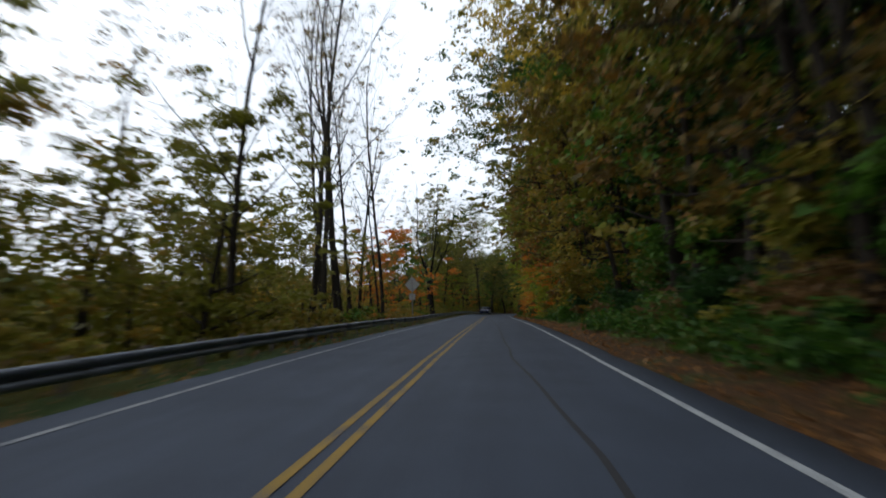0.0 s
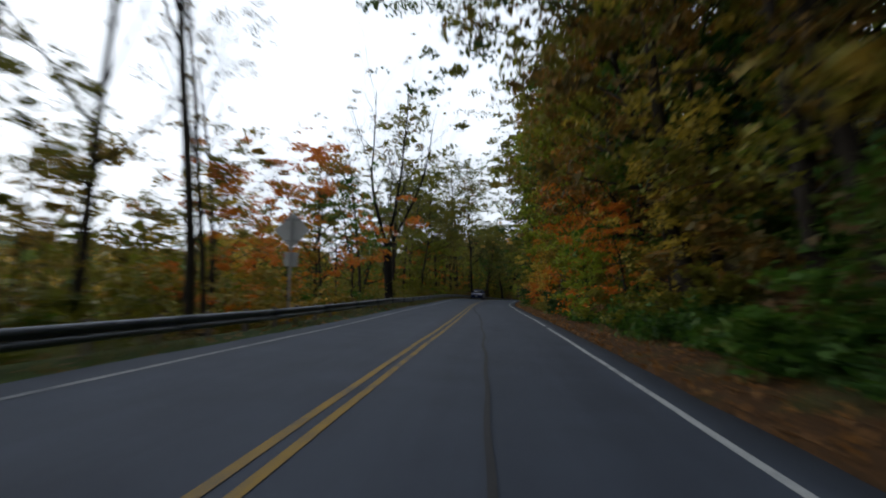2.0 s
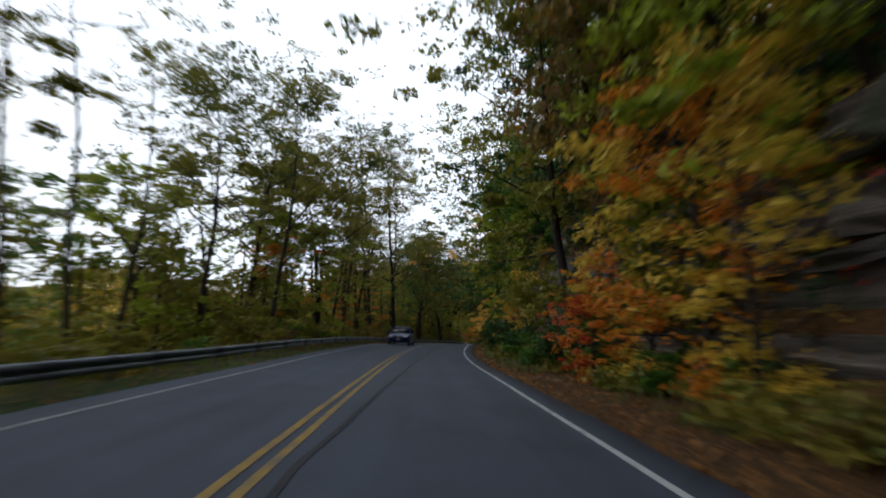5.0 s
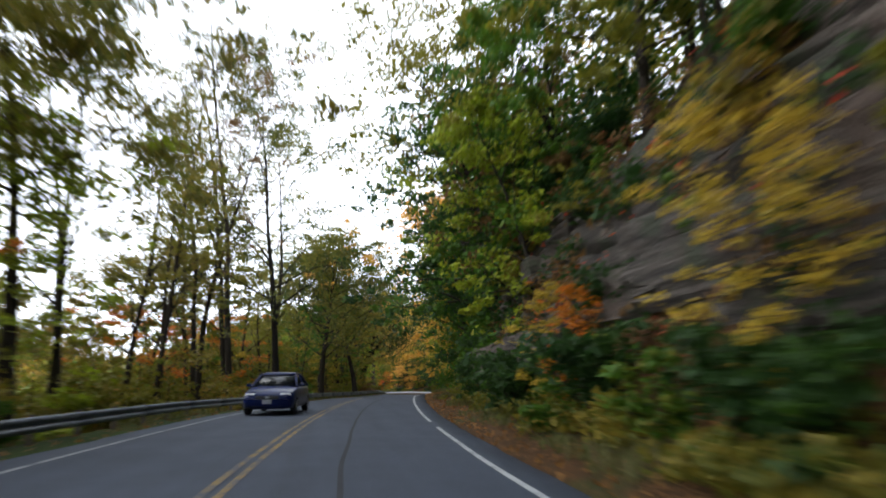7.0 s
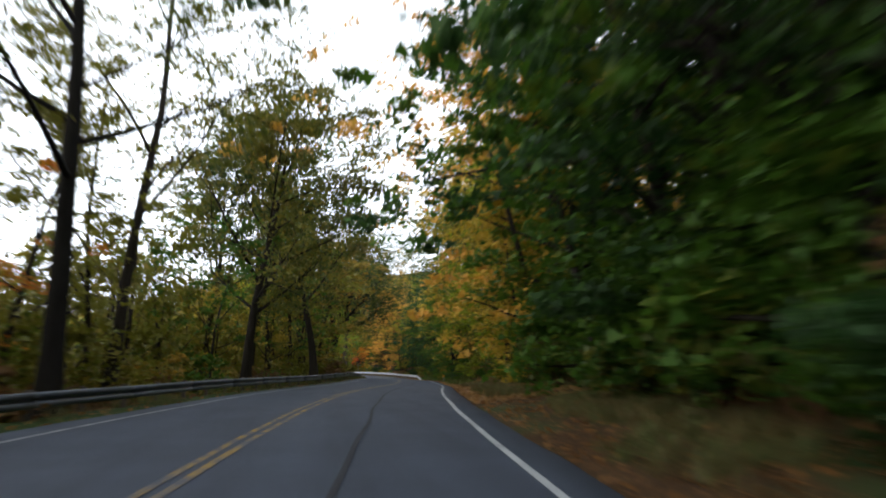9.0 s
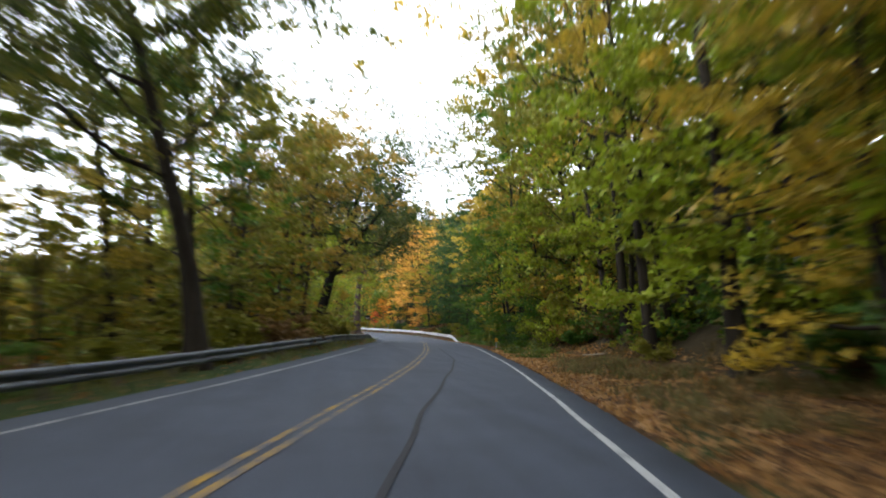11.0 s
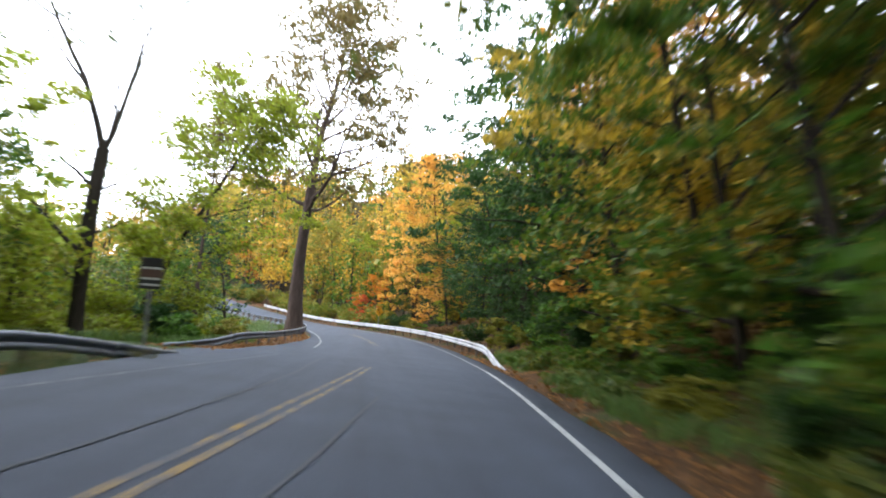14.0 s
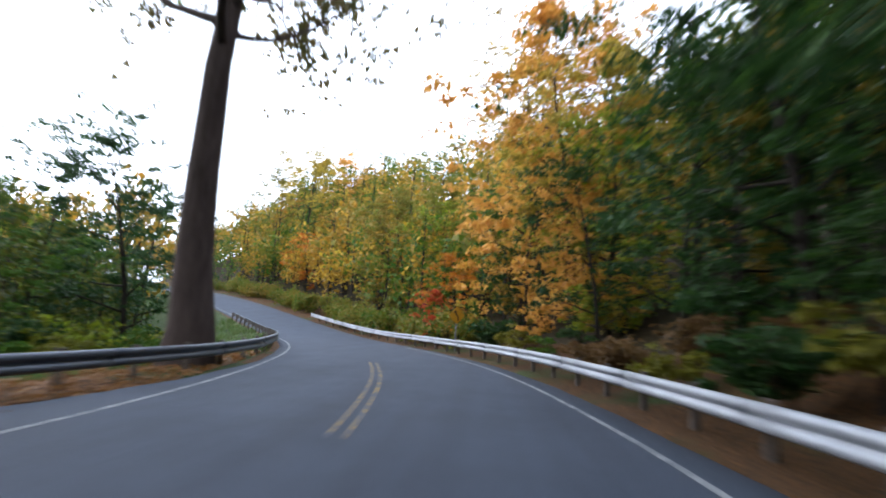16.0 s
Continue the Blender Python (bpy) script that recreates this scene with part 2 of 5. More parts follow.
def rock_material():
    """Brown sandstone in thin beds, with moss, rust and dark wet streaks."""
    m, n, l, b = material("layered_sandstone", 0.92)
    co = world_coords(n)
    beds, grain = noise_node(n, l, 1.0, 6, 0.7, co, (0.5, 0.5, 7.0)), noise_node(n, l, 9, 6, 0.7, co)
    stain, moss = noise_node(n, l, 0.8, 4, 0.6, co), noise_node(n, l, 0.6, 6, 0.65, co, (1, 1, 1.8))
    r = ramp(n, [(0.32, (0.012, 0.010, 0.008)), (0.45, (0.040, 0.031, 0.024)), (0.58, (0.076, 0.061, 0.049)), (0.72, (0.140, 0.117, 0.097))])
    l.new(beds.outputs[0], r.inputs[0])
    f1, f2 = ramp(n, [(0.52, (0, 0, 0)), (0.66, (0.8, 0.8, 0.8))]), ramp(n, [(0.54, (0, 0, 0)), (0.62, (0.85, 0.85, 0.85))])
    l.new(stain.outputs[0], f1.inputs[0])
    l.new(moss.outputs[0], f2.inputs[0])
    c = mixed(n, l, f1.outputs[0], r.outputs[0], (0.052, 0.031, 0.021))
    c = mixed(n, l, f2.outputs[0], c, (0.028, 0.036, 0.014))
    own = ramp(n, [(0.0, (0.66, 0.68, 0.68)), (1.0, (1.22, 1.24, 1.24))])
    l.new(n.new("ShaderNodeObjectInfo").outputs["Random"], own.inputs[0])
    c = mixed(n, l, 1.0, c, own.outputs[0], "MULTIPLY")
    l.new(c, b.inputs["Base Color"])
    both = n.new("ShaderNodeMath")
    both.operation = "ADD"
    l.new(beds.outputs[0], both.inputs[0])
    l.new(grain.outputs[0], both.inputs[1])
    bump_into(n, l, b, both.outputs[0], 1.0, 0.12)
    return m


M_ASPHALT = asphalt_material()
M_WHITE = paint_material("white_road_paint", (0.31, 0.32, 0.325), 0.50)
M_YELLOW = paint_material("yellow_road_paint", (0.21, 0.13, 0.02), 0.53)
M_YELLOW_OLD = paint_material("old_yellow_road_paint", (0.26, 0.152, 0.013), 0.63)
M_YELLOW_FADED = paint_material("faded_yellow_road_paint", (0.25, 0.15, 0.018), 0.65)
M_WHITE_GONE = paint_material("nearly_gone_white_road_paint", (0.20, 0.205, 0.21), 0.70)
M_WHITE_OLD = paint_material("faded_white_road_paint", (0.22, 0.225, 0.23), 0.56)
M_TAR = two_scale("tar_seal", (0.017, 0.018, 0.021), (0.034, 0.036, 0.041), 2, 30, 0.95, bump=0.3)
M_TAR.node_tree.nodes["Principled BSDF"].inputs["Specular IOR Level"].default_value = 0.2
M_TAR_DULL = two_scale("dull_tar_seal", (0.024, 0.027, 0.034), (0.044, 0.050, 0.062), 2, 30, 0.95, bump=0.3)
M_TAR_NEW = two_scale("black_tar_seal", (0.006, 0.006, 0.007), (0.016, 0.016, 0.018), 2, 30, 0.95, bump=0.3)
M_BARK = two_scale("dark_bark", (0.009, 0.008, 0.006), (0.040, 0.032, 0.025), 1.5, 9, 0.95, bump=1.0, dist=0.03, local=True, stretch=(1, 1, 0.18))
M_BARK_DARK = two_scale("blackish_bark", (0.005, 0.0045, 0.004), (0.019, 0.016, 0.013), 1.5, 9, 0.95, bump=1.0, dist=0.03, local=True, stretch=(1, 1, 0.18))
M_BARK_GREY = two_scale("grey_bark", (0.024, 0.017, 0.015), (0.088, 0.064, 0.055), 0.9, 7, 0.95, bump=1.0, dist=0.03, local=True, stretch=(1, 1, 0.22))
for m in (M_BARK, M_BARK_DARK, M_BARK_GREY):
    m.node_tree.nodes["Principled BSDF"].inputs["Specular IOR Level"].default_value = 0.12
M_ROCK = rock_material()
M_STEEL = two_scale("galvanised_steel", (0.045, 0.053, 0.068), (0.135, 0.15, 0.172), 1.2, 20, 0.5, 0.45, 0.15, 0.004)
M_STEEL_NEW = two_scale("pale_galvanised_steel", (0.20, 0.21, 0.23), (0.38, 0.39, 0.41), 1.2, 20, 0.5, 0.3, 0.1, 0.004)
M_POST = two_scale("weathered_post", (0.05, 0.04, 0.033), (0.15, 0.12, 0.10), 2, 20, 0.9, local=True)

GREEN, DEEP, OLIVE = (0.056, 0.125, 0.012), (0.018, 0.054, 0.009), (0.150, 0.145, 0.014)
LIME, GOLD, AMBER = (0.23, 0.31, 0.016), (0.54, 0.38, 0.035), (0.48, 0.20, 0.012)
ORANGE, RED, BROWN = (0.50, 0.12, 0.012), (0.34, 0.03, 0.018), (0.11, 0.060, 0.022)
L_GREEN = leaf_material("green_leaves", [DEEP, GREEN, GREEN, OLIVE])
L_DEEP = leaf_material("dark_green_leaves", [(0.010, 0.026, 0.010), DEEP, (0.030, 0.062, 0.018), GREEN])
L_SHADE = leaf_material("shaded_olive_leaves", [DEEP, (0.030, 0.062, 0.012), (0.060, 0.075, 0.014), OLIVE])
L_TURN = leaf_material("turning_leaves", [GREEN, OLIVE, (0.20, 0.15, 0.025), (0.36, 0.19, 0.015)])
L_OLIVE = leaf_material("olive_leaves", [DEEP, OLIVE, OLIVE, (0.20, 0.16, 0.03)])
L_LIME = leaf_material("yellow_green_leaves", [GREEN, OLIVE, LIME, (0.28, 0.25, 0.03)])
L_GOLD = leaf_material("golden_leaves", [OLIVE, (0.25, 0.20, 0.03), (0.50, 0.35, 0.035), (0.46, 0.28, 0.035)])
L_ORANGE = leaf_material("orange_leaves", [BROWN, AMBER, ORANGE, (0.46, 0.20, 0.03)])
L_RED = leaf_material("red_leaves", [BROWN, RED, (0.40, 0.07, 0.02), ORANGE])
L_BROWN = leaf_material("brown_leaves", [(0.05, 0.028, 0.016), BROWN, (0.15, 0.090, 0.032), (0.17, 0.085, 0.03)])
L_OAK = leaf_material("oak_leaves", [(0.022, 0.050, 0.010), (0.060, 0.090, 0.014), (0.125, 0.125, 0.018), (0.23, 0.17, 0.025)])
L_RUSSET = leaf_material("russet_leaves", [(0.035, 0.040, 0.010), (0.095, 0.070, 0.016), (0.20, 0.105, 0.018), (0.34, 0.14, 0.014)])
L_PEACH = leaf_material("pale_orange_leaves", [(0.26, 0.20, 0.03), (0.50, 0.30, 0.03), (0.64, 0.34, 0.06), (0.55, 0.26, 0.05)])
L_SPARSE = leaf_material("pale_sparse_leaves", [OLIVE, (0.16, 0.14, 0.04), (0.24, 0.17, 0.05), BROWN])


def ground_material():
    """Leaf litter by the road, grass and weeds in patches."""
    m, n, l, b = material("verge_ground", 0.95)
    co = world_coords(n)
    t1, t2, t3 = noise_node(n, l, 0.35, 5, 0.6, co), noise_node(n, l, 11, 6, 0.7, co), noise_node(n, l, 28, 3, 0.7, co)
    litter = ramp(n, [(0.3, (0.012, 0.008, 0.005)), (0.5, (0.052, 0.027, 0.010)), (0.62, (0.12, 0.052, 0.015)), (0.75, (0.19, 0.095, 0.032))])
    l.new(t2.outputs[0], litter.inputs[0])
    grass = ramp(n, [(0.3, (0.012, 0.020, 0.006)), (0.7, (0.050, 0.070, 0.018))])
    l.new(t3.outputs[0], grass.inputs[0])
    where = ramp(n, [(0.53, (0, 0, 0)), (0.67, (1, 1, 1))])
    l.new(t1.outputs[0], where.inputs[0])
    l.new(mixed(n, l, where.outputs[0], litter.outputs[0], grass.outputs[0]), b.inputs["Base Color"])
    bump_into(n, l, b, t2.outputs[0], 1.0, 0.07)
    return m


M_GROUND = ground_material()
M_FLOOR = two_scale("forest_floor", (0.010, 0.009, 0.005), (0.060, 0.038, 0.016), 0.35, 5, 0.97, bump=1.0, dist=0.1, mid=(0.026, 0.020, 0.009))
M_FIELD = two_scale("weedy_field", (0.010, 0.018, 0.005), (0.062, 0.075, 0.016), 0.3, 6, 0.97, bump=1.0, dist=0.1, mid=(0.026, 0.042, 0.009))
for m in (M_GROUND, M_FLOOR, M_FIELD):
    m.node_tree.nodes["Principled BSDF"].inputs["Specular IOR Level"].default_value = 0.15

# ---------------------------------------------------------------- ground and road
S_ROWS = sorted({-420, -260, -160, -110, -80, *range(-60, 252, 2), *range(252, 340, 5), 345, 355, 365, 380, 420, 480, 560, 700, 950})
L_COLS = [-900, -600, -400, -280, -200, -150, -110, -85, -66, -52, -42, -34, -28, -24, -20, -17, -14.5, -12.5, -11, -9.5, -8.2, -7.2, -6.4, -5.7, -5.1, -4.6, -4.2, -3.85,
          -3.6, 0, 4.15, 4.4, 4.8, 5.3, 5.8, 6.3, 6.8, 7.3, 7.8, 8.4, 9, 9.7, 10.5, 11.5, 12.5, 14, 16, 18, 20.5, 24, 28, 33, 40, 50, 64, 85, 120, 170, 260, 420, 700, 1000]


def grid_mesh(name, rows, cols, point, mat, parent=None):
    """A sheet over rows along the road and columns across it."""
    verts = [point(s, c) for s in rows for c in cols]
    w = len(cols)
    quads = [(i * w + j, i * w + j + 1, (i + 1) * w + j + 1, (i + 1) * w + j) for i in range(len(rows) - 1) for j in range(w - 1)]
    return link_mesh(name, verts, quads, mat, parent)


ground = grid_mesh("ground", S_ROWS, L_COLS, ground_point, M_GROUND)
tagged(ground, "leaf-strewn verges and wooded hillside", "ground", kind="structure")
ground.data.materials.append(M_FLOOR)
ground.data.materials.append(M_FIELD)
kinds = [0 if 197 < s0 < 216 and -6.5 < (a + b) / 2 < -3.5 else 2 if -6.5 < (a + b) / 2 < -3.5 else 0 if -5.2 < (a + b) / 2 < 8.2 else 2 if (a + b) / 2 < -6 and s0 > 186 else 1 for s0 in S_ROWS[:-1] for a, b in zip(L_COLS, L_COLS[1:])]
ground.data.polygons.foreach_set("material_index", kinds)


def edge_wobble(s, k):
    return 0.10 * noise.noise(Vector((s * 0.35, k, 1.0))) + 0.05 * noise.noise(Vector((s * 1.4, k, 5.0)))


def road_point(s, c):
    lat = {-9: left_edge(s) - 0.06, -8: left_edge(s), 8: RIGHT_EDGE, 9: RIGHT_EDGE + 0.06}.get(c, c)
    if abs(c) >= 8:
        lat += edge_wobble(s, 1.0 if c < 0 else 40.0)
    return place(s, lat, -0.12 if abs(c) == 9 else 0.003 * noise.noise(Vector((s * 0.2, lat * 0.4, 7))) * (abs(c) < 8))


ROAD_ROWS = [FIRST + 0.5 * i for i in range(2 * (LAST - FIRST) + 1)]
tagged(grid_mesh("road", ROAD_ROWS, [-9, -8, -3.05, -1.6, 0, 1.8, 3.65, 8, 9], road_point, M_ASPHALT), "worn blue-grey asphalt two-lane road", "road", kind="structure")


def stripe(name, lat, width, s0, s1, mat, label, wobble=0.02, rise=0.007, step=0.5):
    rows = [s0 + (s1 - s0) * i / max(1, round((s1 - s0) / step)) for i in range(max(1, round((s1 - s0) / step)) + 1)]

    def pt(s, c):
        mid = (lat(s) if callable(lat) else lat) + wobble * noise.noise(Vector((s * 0.3, 2.0, 8.0)))
        return place(s, mid + c * width / 2, rise)
    return tagged(grid_mesh(name, rows, [-1, 0, 1], pt, mat), label, "road marking", kind="structure")


for a, b, mat in ((-58, 46.8, M_WHITE), (48.0, 104.9, M_WHITE), (106.8, 198, M_WHITE), (198, 236, M_WHITE_OLD)):
    stripe("edge_line", 3.655, 0.105, a, b, mat, "worn white edge line on asphalt")
stripe("edge_line", -3.055, 0.10, -58, 168, M_WHITE_OLD, "worn white edge line on asphalt")
stripe("edge_line", -3.055, 0.09, 168, 198, M_WHITE_GONE, "nearly worn away white edge line")
stripe("edge_line", lambda s: float(np.interp(s, [206, 218, 228, 250], [-3.05, -3.05, -2.85, -2.8])), 0.09, 206, 300, M_WHITE_OLD, "worn white edge line on asphalt")
for side in (-1, 1):
    stripe("centre_line", side * 0.11, 0.10, -58, 92, M_YELLOW, "worn double yellow centre line on asphalt")
    stripe("centre_line", side * 0.1, 0.10, 92, 181, M_YELLOW_OLD, "worn yellow centre line pair on asphalt")
    stripe("centre_line", side * 0.1, 0.10, 181, 195.5, M_YELLOW_FADED, "faded double yellow centre line on asphalt")
    stripe("centre_line", side * 0.1, 0.10, 211.5, 223, M_YELLOW_FADED, "short worn double yellow centre line")
TAR_S = [-60, 4, 13, 37, 49, 56, 62, 69, 80, 96, 114, 127, 142, 151, 164, 170, 174, 180, 190]
TAR_L = [2.6, 2.26, 1.8, 1.45, 1.12, 0.85, 0.5, 0.35, 0.8, 1.4, 1.45, 1.7, 1.45, 1.3, 1.4, 1.03, 0.88, 0.82, 0.95]
stripe("tar_joint", lambda s: float(np.interp(s, TAR_S, TAR_L)), 0.065, -58, 50, M_TAR_NEW, "black sealed crack along the lane", 0.08, 0.010)
stripe("tar_joint", lambda s: float(np.interp(s, TAR_S, TAR_L)), 0.075, 50, 176, M_TAR, "dull grey sealed crack along the lane", 0.08, 0.010)
stripe("tar_joint", lambda s: float(np.interp(s, TAR_S, TAR_L)), 0.05, 176, 189, M_TAR_DULL, "thin dark sealed crack along the lane", 0.08, 0.010)
stripe("tar_joint", lambda s: float(np.interp(s, [176, 189, 195, 203], [-0.7, -0.95, -1.4, -2.2])), 0.045, 176, 198, M_TAR_DULL, "thin sealed crack across the lane", 0.1, 0.010)

# ---------------------------------------------------------------- guide rails
# The beam's waved section: outward from the posts, height over the rail's middle
WAVE = [(0.00, 0.150), (0.035, 0.150), (0.075, 0.125), (0.085, 0.085), (0.075, 0.045), (0.02, 0.015), (0.02, -0.015), (0.075, -0.045), (0.085, -0.085), (0.075, -0.125), (0.035, -0.150), (0.00, -0.150)]


def guide_rail(points, tops, side, mat, label, post_gap=1.9, post_mat=None, wood=False):
    """A waved steel beam along ground points (each with its height of the beam's top), on posts; side: +1 where the road lies to the right of its run."""
    base = points[0]
    rail = thing("guide_rail", Matrix.Translation(base), label, "guide rail")
    pts = [p - base for p in points]
    run, verts, quads = [0.0], [], []
    for a, b in zip(pts, pts[1:]):
        run.append(run[-1] + (b - a).length)
    across = []
    for i in range(len(pts)):
        d = (pts[min(i + 1, len(pts) - 1)] - pts[max(i - 1, 0)]).normalized()
        across.append(Vector((d.y, -d.x, 0)).normalized() * side)
    # beam lengths of about 3.8 m, each lapped over the next
    piece, start = 0, 0
    while start < len(pts) - 1:
        end = start
        while end < len(pts) - 1 and run[end] - run[start] < 3.8:
            end += 1
        verts, quads, w = [], [], len(WAVE)
        proud = 0.004 * (piece % 2)
        for i in range(start, end + 1):
            for o, z in WAVE:
                verts.append(pts[i] + across[i] * (o + 0.09 + proud) + Vector((0, 0, tops[i] - 0.155 + z)))
        for i in range(end - start):
            for j in range(w - 1):
                quads.append((i * w + j, i * w + j + 1, (i + 1) * w + j + 1, (i + 1) * w + j))
        beam = link_mesh("beam", verts, quads, mat, rail)
        sol = beam.modifiers.new("thickness", "SOLIDIFY")
        sol.thickness = 0.006
        start, piece = end, piece + 1
    # posts
    s, i = 0.6, 0
    post_me = block_me = None
    while s < run[-1] - 0.3:
        while run[i + 1] < s:
            i += 1
        u = (s - run[i]) / max(run[i + 1] - run[i], 1e-6)
        p, a, top = pts[i].lerp(pts[i + 1], u), across[i], tops[i] + (tops[i + 1] - tops[i]) * u
        if top > 0.3:
            turn = math.atan2(a.y, a.x)
            if post_me is None:
                post_me = part("post", box_bm((0.16, 0.15, 1.3) if wood else (0.11, 0.09, 1.3), (0, 0, -0.65), 0.012), post_mat or M_POST, rail)
                block_me = part("spacer", box_bm((0.10, 0.14, 0.26), (0.05, 0, -0.13), 0.01), post_mat or M_POST, rail)
                po, bl = post_me, block_me
            else:
                po, bl = new("post", post_me.data), new("spacer", block_me.data)
                po.parent = bl.parent = rail
            po.matrix_basis = Matrix.Translation(p + Vector((0, 0, top + 0.03)) - a * 0.09) @ Matrix.Rotation(turn, 4, "Z")
            bl.matrix_basis = Matrix.Translation(p + Vector((0, 0, top - 0.03)) - a * 0.015) @ Matrix.Rotation(turn, 4, "Z")
        s += post_gap
    return rail


def rail_run(stations, lats, step=0.95):
    a, b = stations[0], stations[-1]
    n = round((b - a) / step)
    return [(a + (b - a) * i / n, float(np.interp(a + (b - a) * i / n, stations, lats))) for i in range(n + 1)]


run = rail_run([-45, 140, 165, 194], [RAIL_LAT, RAIL_LAT, -4.65, -4.75])
guide_rail([place(s, l, 0) for s, l in run], [0.50 - 0.46 * min(max((s - 188.6) / 5.4, 0), 1) for s, l in run], 1, M_STEEL, "long dull galvanised steel guide rail on posts")
run = rail_run([200.2, 206, 218, 250, 262], [4.75, 4.8, 4.83, 4.83, 4.8])
guide_rail([place(s, l, 0) for s, l in run], [0.04 + 0.65 * smooth(200.2, 206, s) for s, l in run], -1, M_STEEL_NEW, "pale curving galvanised steel guide rail")
run = rail_run([197.5, 200, 204, 210, 215, 219, 223, 230, 258], [-6.6, -5.8, -5.5, -5.15, -4.5, -3.95, -3.6, -3.5, -3.5], 0.5)
guide_rail([place(s, l, 0) for s, l in run], [0.06 + 0.50 * smooth(196.5, 204, s) for s, l in run], 1, M_STEEL, "galvanised steel guide rail bending round the big tree", 1.9)


# the side road that joins between the rails
def side_point(u, c):
    s = 195.3 + 0.1 * u + c * (1.9 + 2.4 * math.exp(-u / 1.3))
    return place(s, -4.2 - u, 0.008 - 0.02 * u)


tagged(grid_mesh("side_road", [0.0, 0.4, 0.8, 1.3, 2, 3, 4, 5.5, 7, 9, 12, 16, 22], [-1, -0.6, -0.2, 0.2, 0.6, 1], side_point, M_ASPHALT), "grey asphalt side road mouth", "road", kind="structure")

# ---------------------------------------------------------------- trees
def tubes(lines, sides):
    """Tapered tubes along lines of (points, radii), as vertices and quads."""
    vs, qs, at = [], [], 0
    ring = np.stack([np.cos(np.arange(sides) * 2 * np.pi / sides), np.sin(np.arange(sides) * 2 * np.pi / sides)], 1)
    j = np.arange(sides)
    for pts, rad in lines:
        pts = np.asarray(pts)
        d = np.gradient(pts, axis=0)
        d /= np.linalg.norm(d, axis=1, keepdims=True) + 1e-9
        ref = np.where(np.abs(d[:, 2:3]) > 0.9, [[1.0, 0, 0]], [[0, 0, 1.0]])
        u = np.cross(d, ref)
        u /= np.linalg.norm(u, axis=1, keepdims=True) + 1e-9
        v = np.cross(d, u)
        r = np.asarray(rad)[:, None, None]
        vs.append((pts[:, None] + r * (ring[None, :, :1] * u[:, None] + ring[None, :, 1:] * v[:, None])).reshape(-1, 3))
        for i in range(len(pts) - 1):
            a = at + i * sides
            qs.append(np.stack([a + j, a + (j + 1) % sides, a + sides + (j + 1) % sides, a + sides + j], 1))
        at += len(pts) * sides
    return np.concatenate(vs), np.concatenate(qs)


def leaf_quads(rng, centres, size, flat=0.4):
    """Pointed leaves, one round each centre, each a broad triangle."""
    n = len(centres)
    a = rng.normal(size=(n, 3)) * [1, 1, 0.7]
    a /= np.linalg.norm(a, axis=1, keepdims=True)
    nrm = rng.normal(size=(n, 3)) * (1 - flat) + [0, 0, flat * 1.6]
    b = np.cross(nrm, a)
    b /= np.linalg.norm(b, axis=1, keepdims=True) + 1e-9
    ln = size * rng.uniform(0.65, 1.35, (n, 1))
    wd = ln * rng.uniform(0.36, 0.56, (n, 1))
    skew = a * ln * rng.uniform(-0.15, 0.15, (n, 1))
    v = np.stack([centres + b * wd - a * ln * 0.4 + skew, centres + a * ln * 0.6, centres - b * wd - a * ln * 0.4 - skew], 1).reshape(-1, 3)
    return v, np.arange(3 * n).reshape(-1, 3)


def ball(rng, n):
    """Points in a round clump, thicker towards its outside."""
    d = rng.normal(size=(n, 3))
    return d / np.linalg.norm(d, axis=1, keepdims=True) * rng.uniform(0, 1, (n, 1)) ** 0.5


def spray_points(rng, tips, n, spread, each):
    """Leaf places in flat, uneven sprays round some of the twig ends, with gaps between the sprays."""
    k = max(6, n // each)
    seat = tips[rng.choice(len(tips), k, replace=k > len(tips))]
    share = rng.lognormal(0.0, 0.55, k)
    pick = rng.choice(k, n, p=share / share.sum())
    wide = spread * rng.uniform(0.8, 1.8, k)[pick][:, None]
    d = ball(rng, n) * wide
    return seat[pick] + d * [1, 1, 0.42] - [0, 0, 0.35] * (d ** 2)[:, :1] / (wide + 0.2)


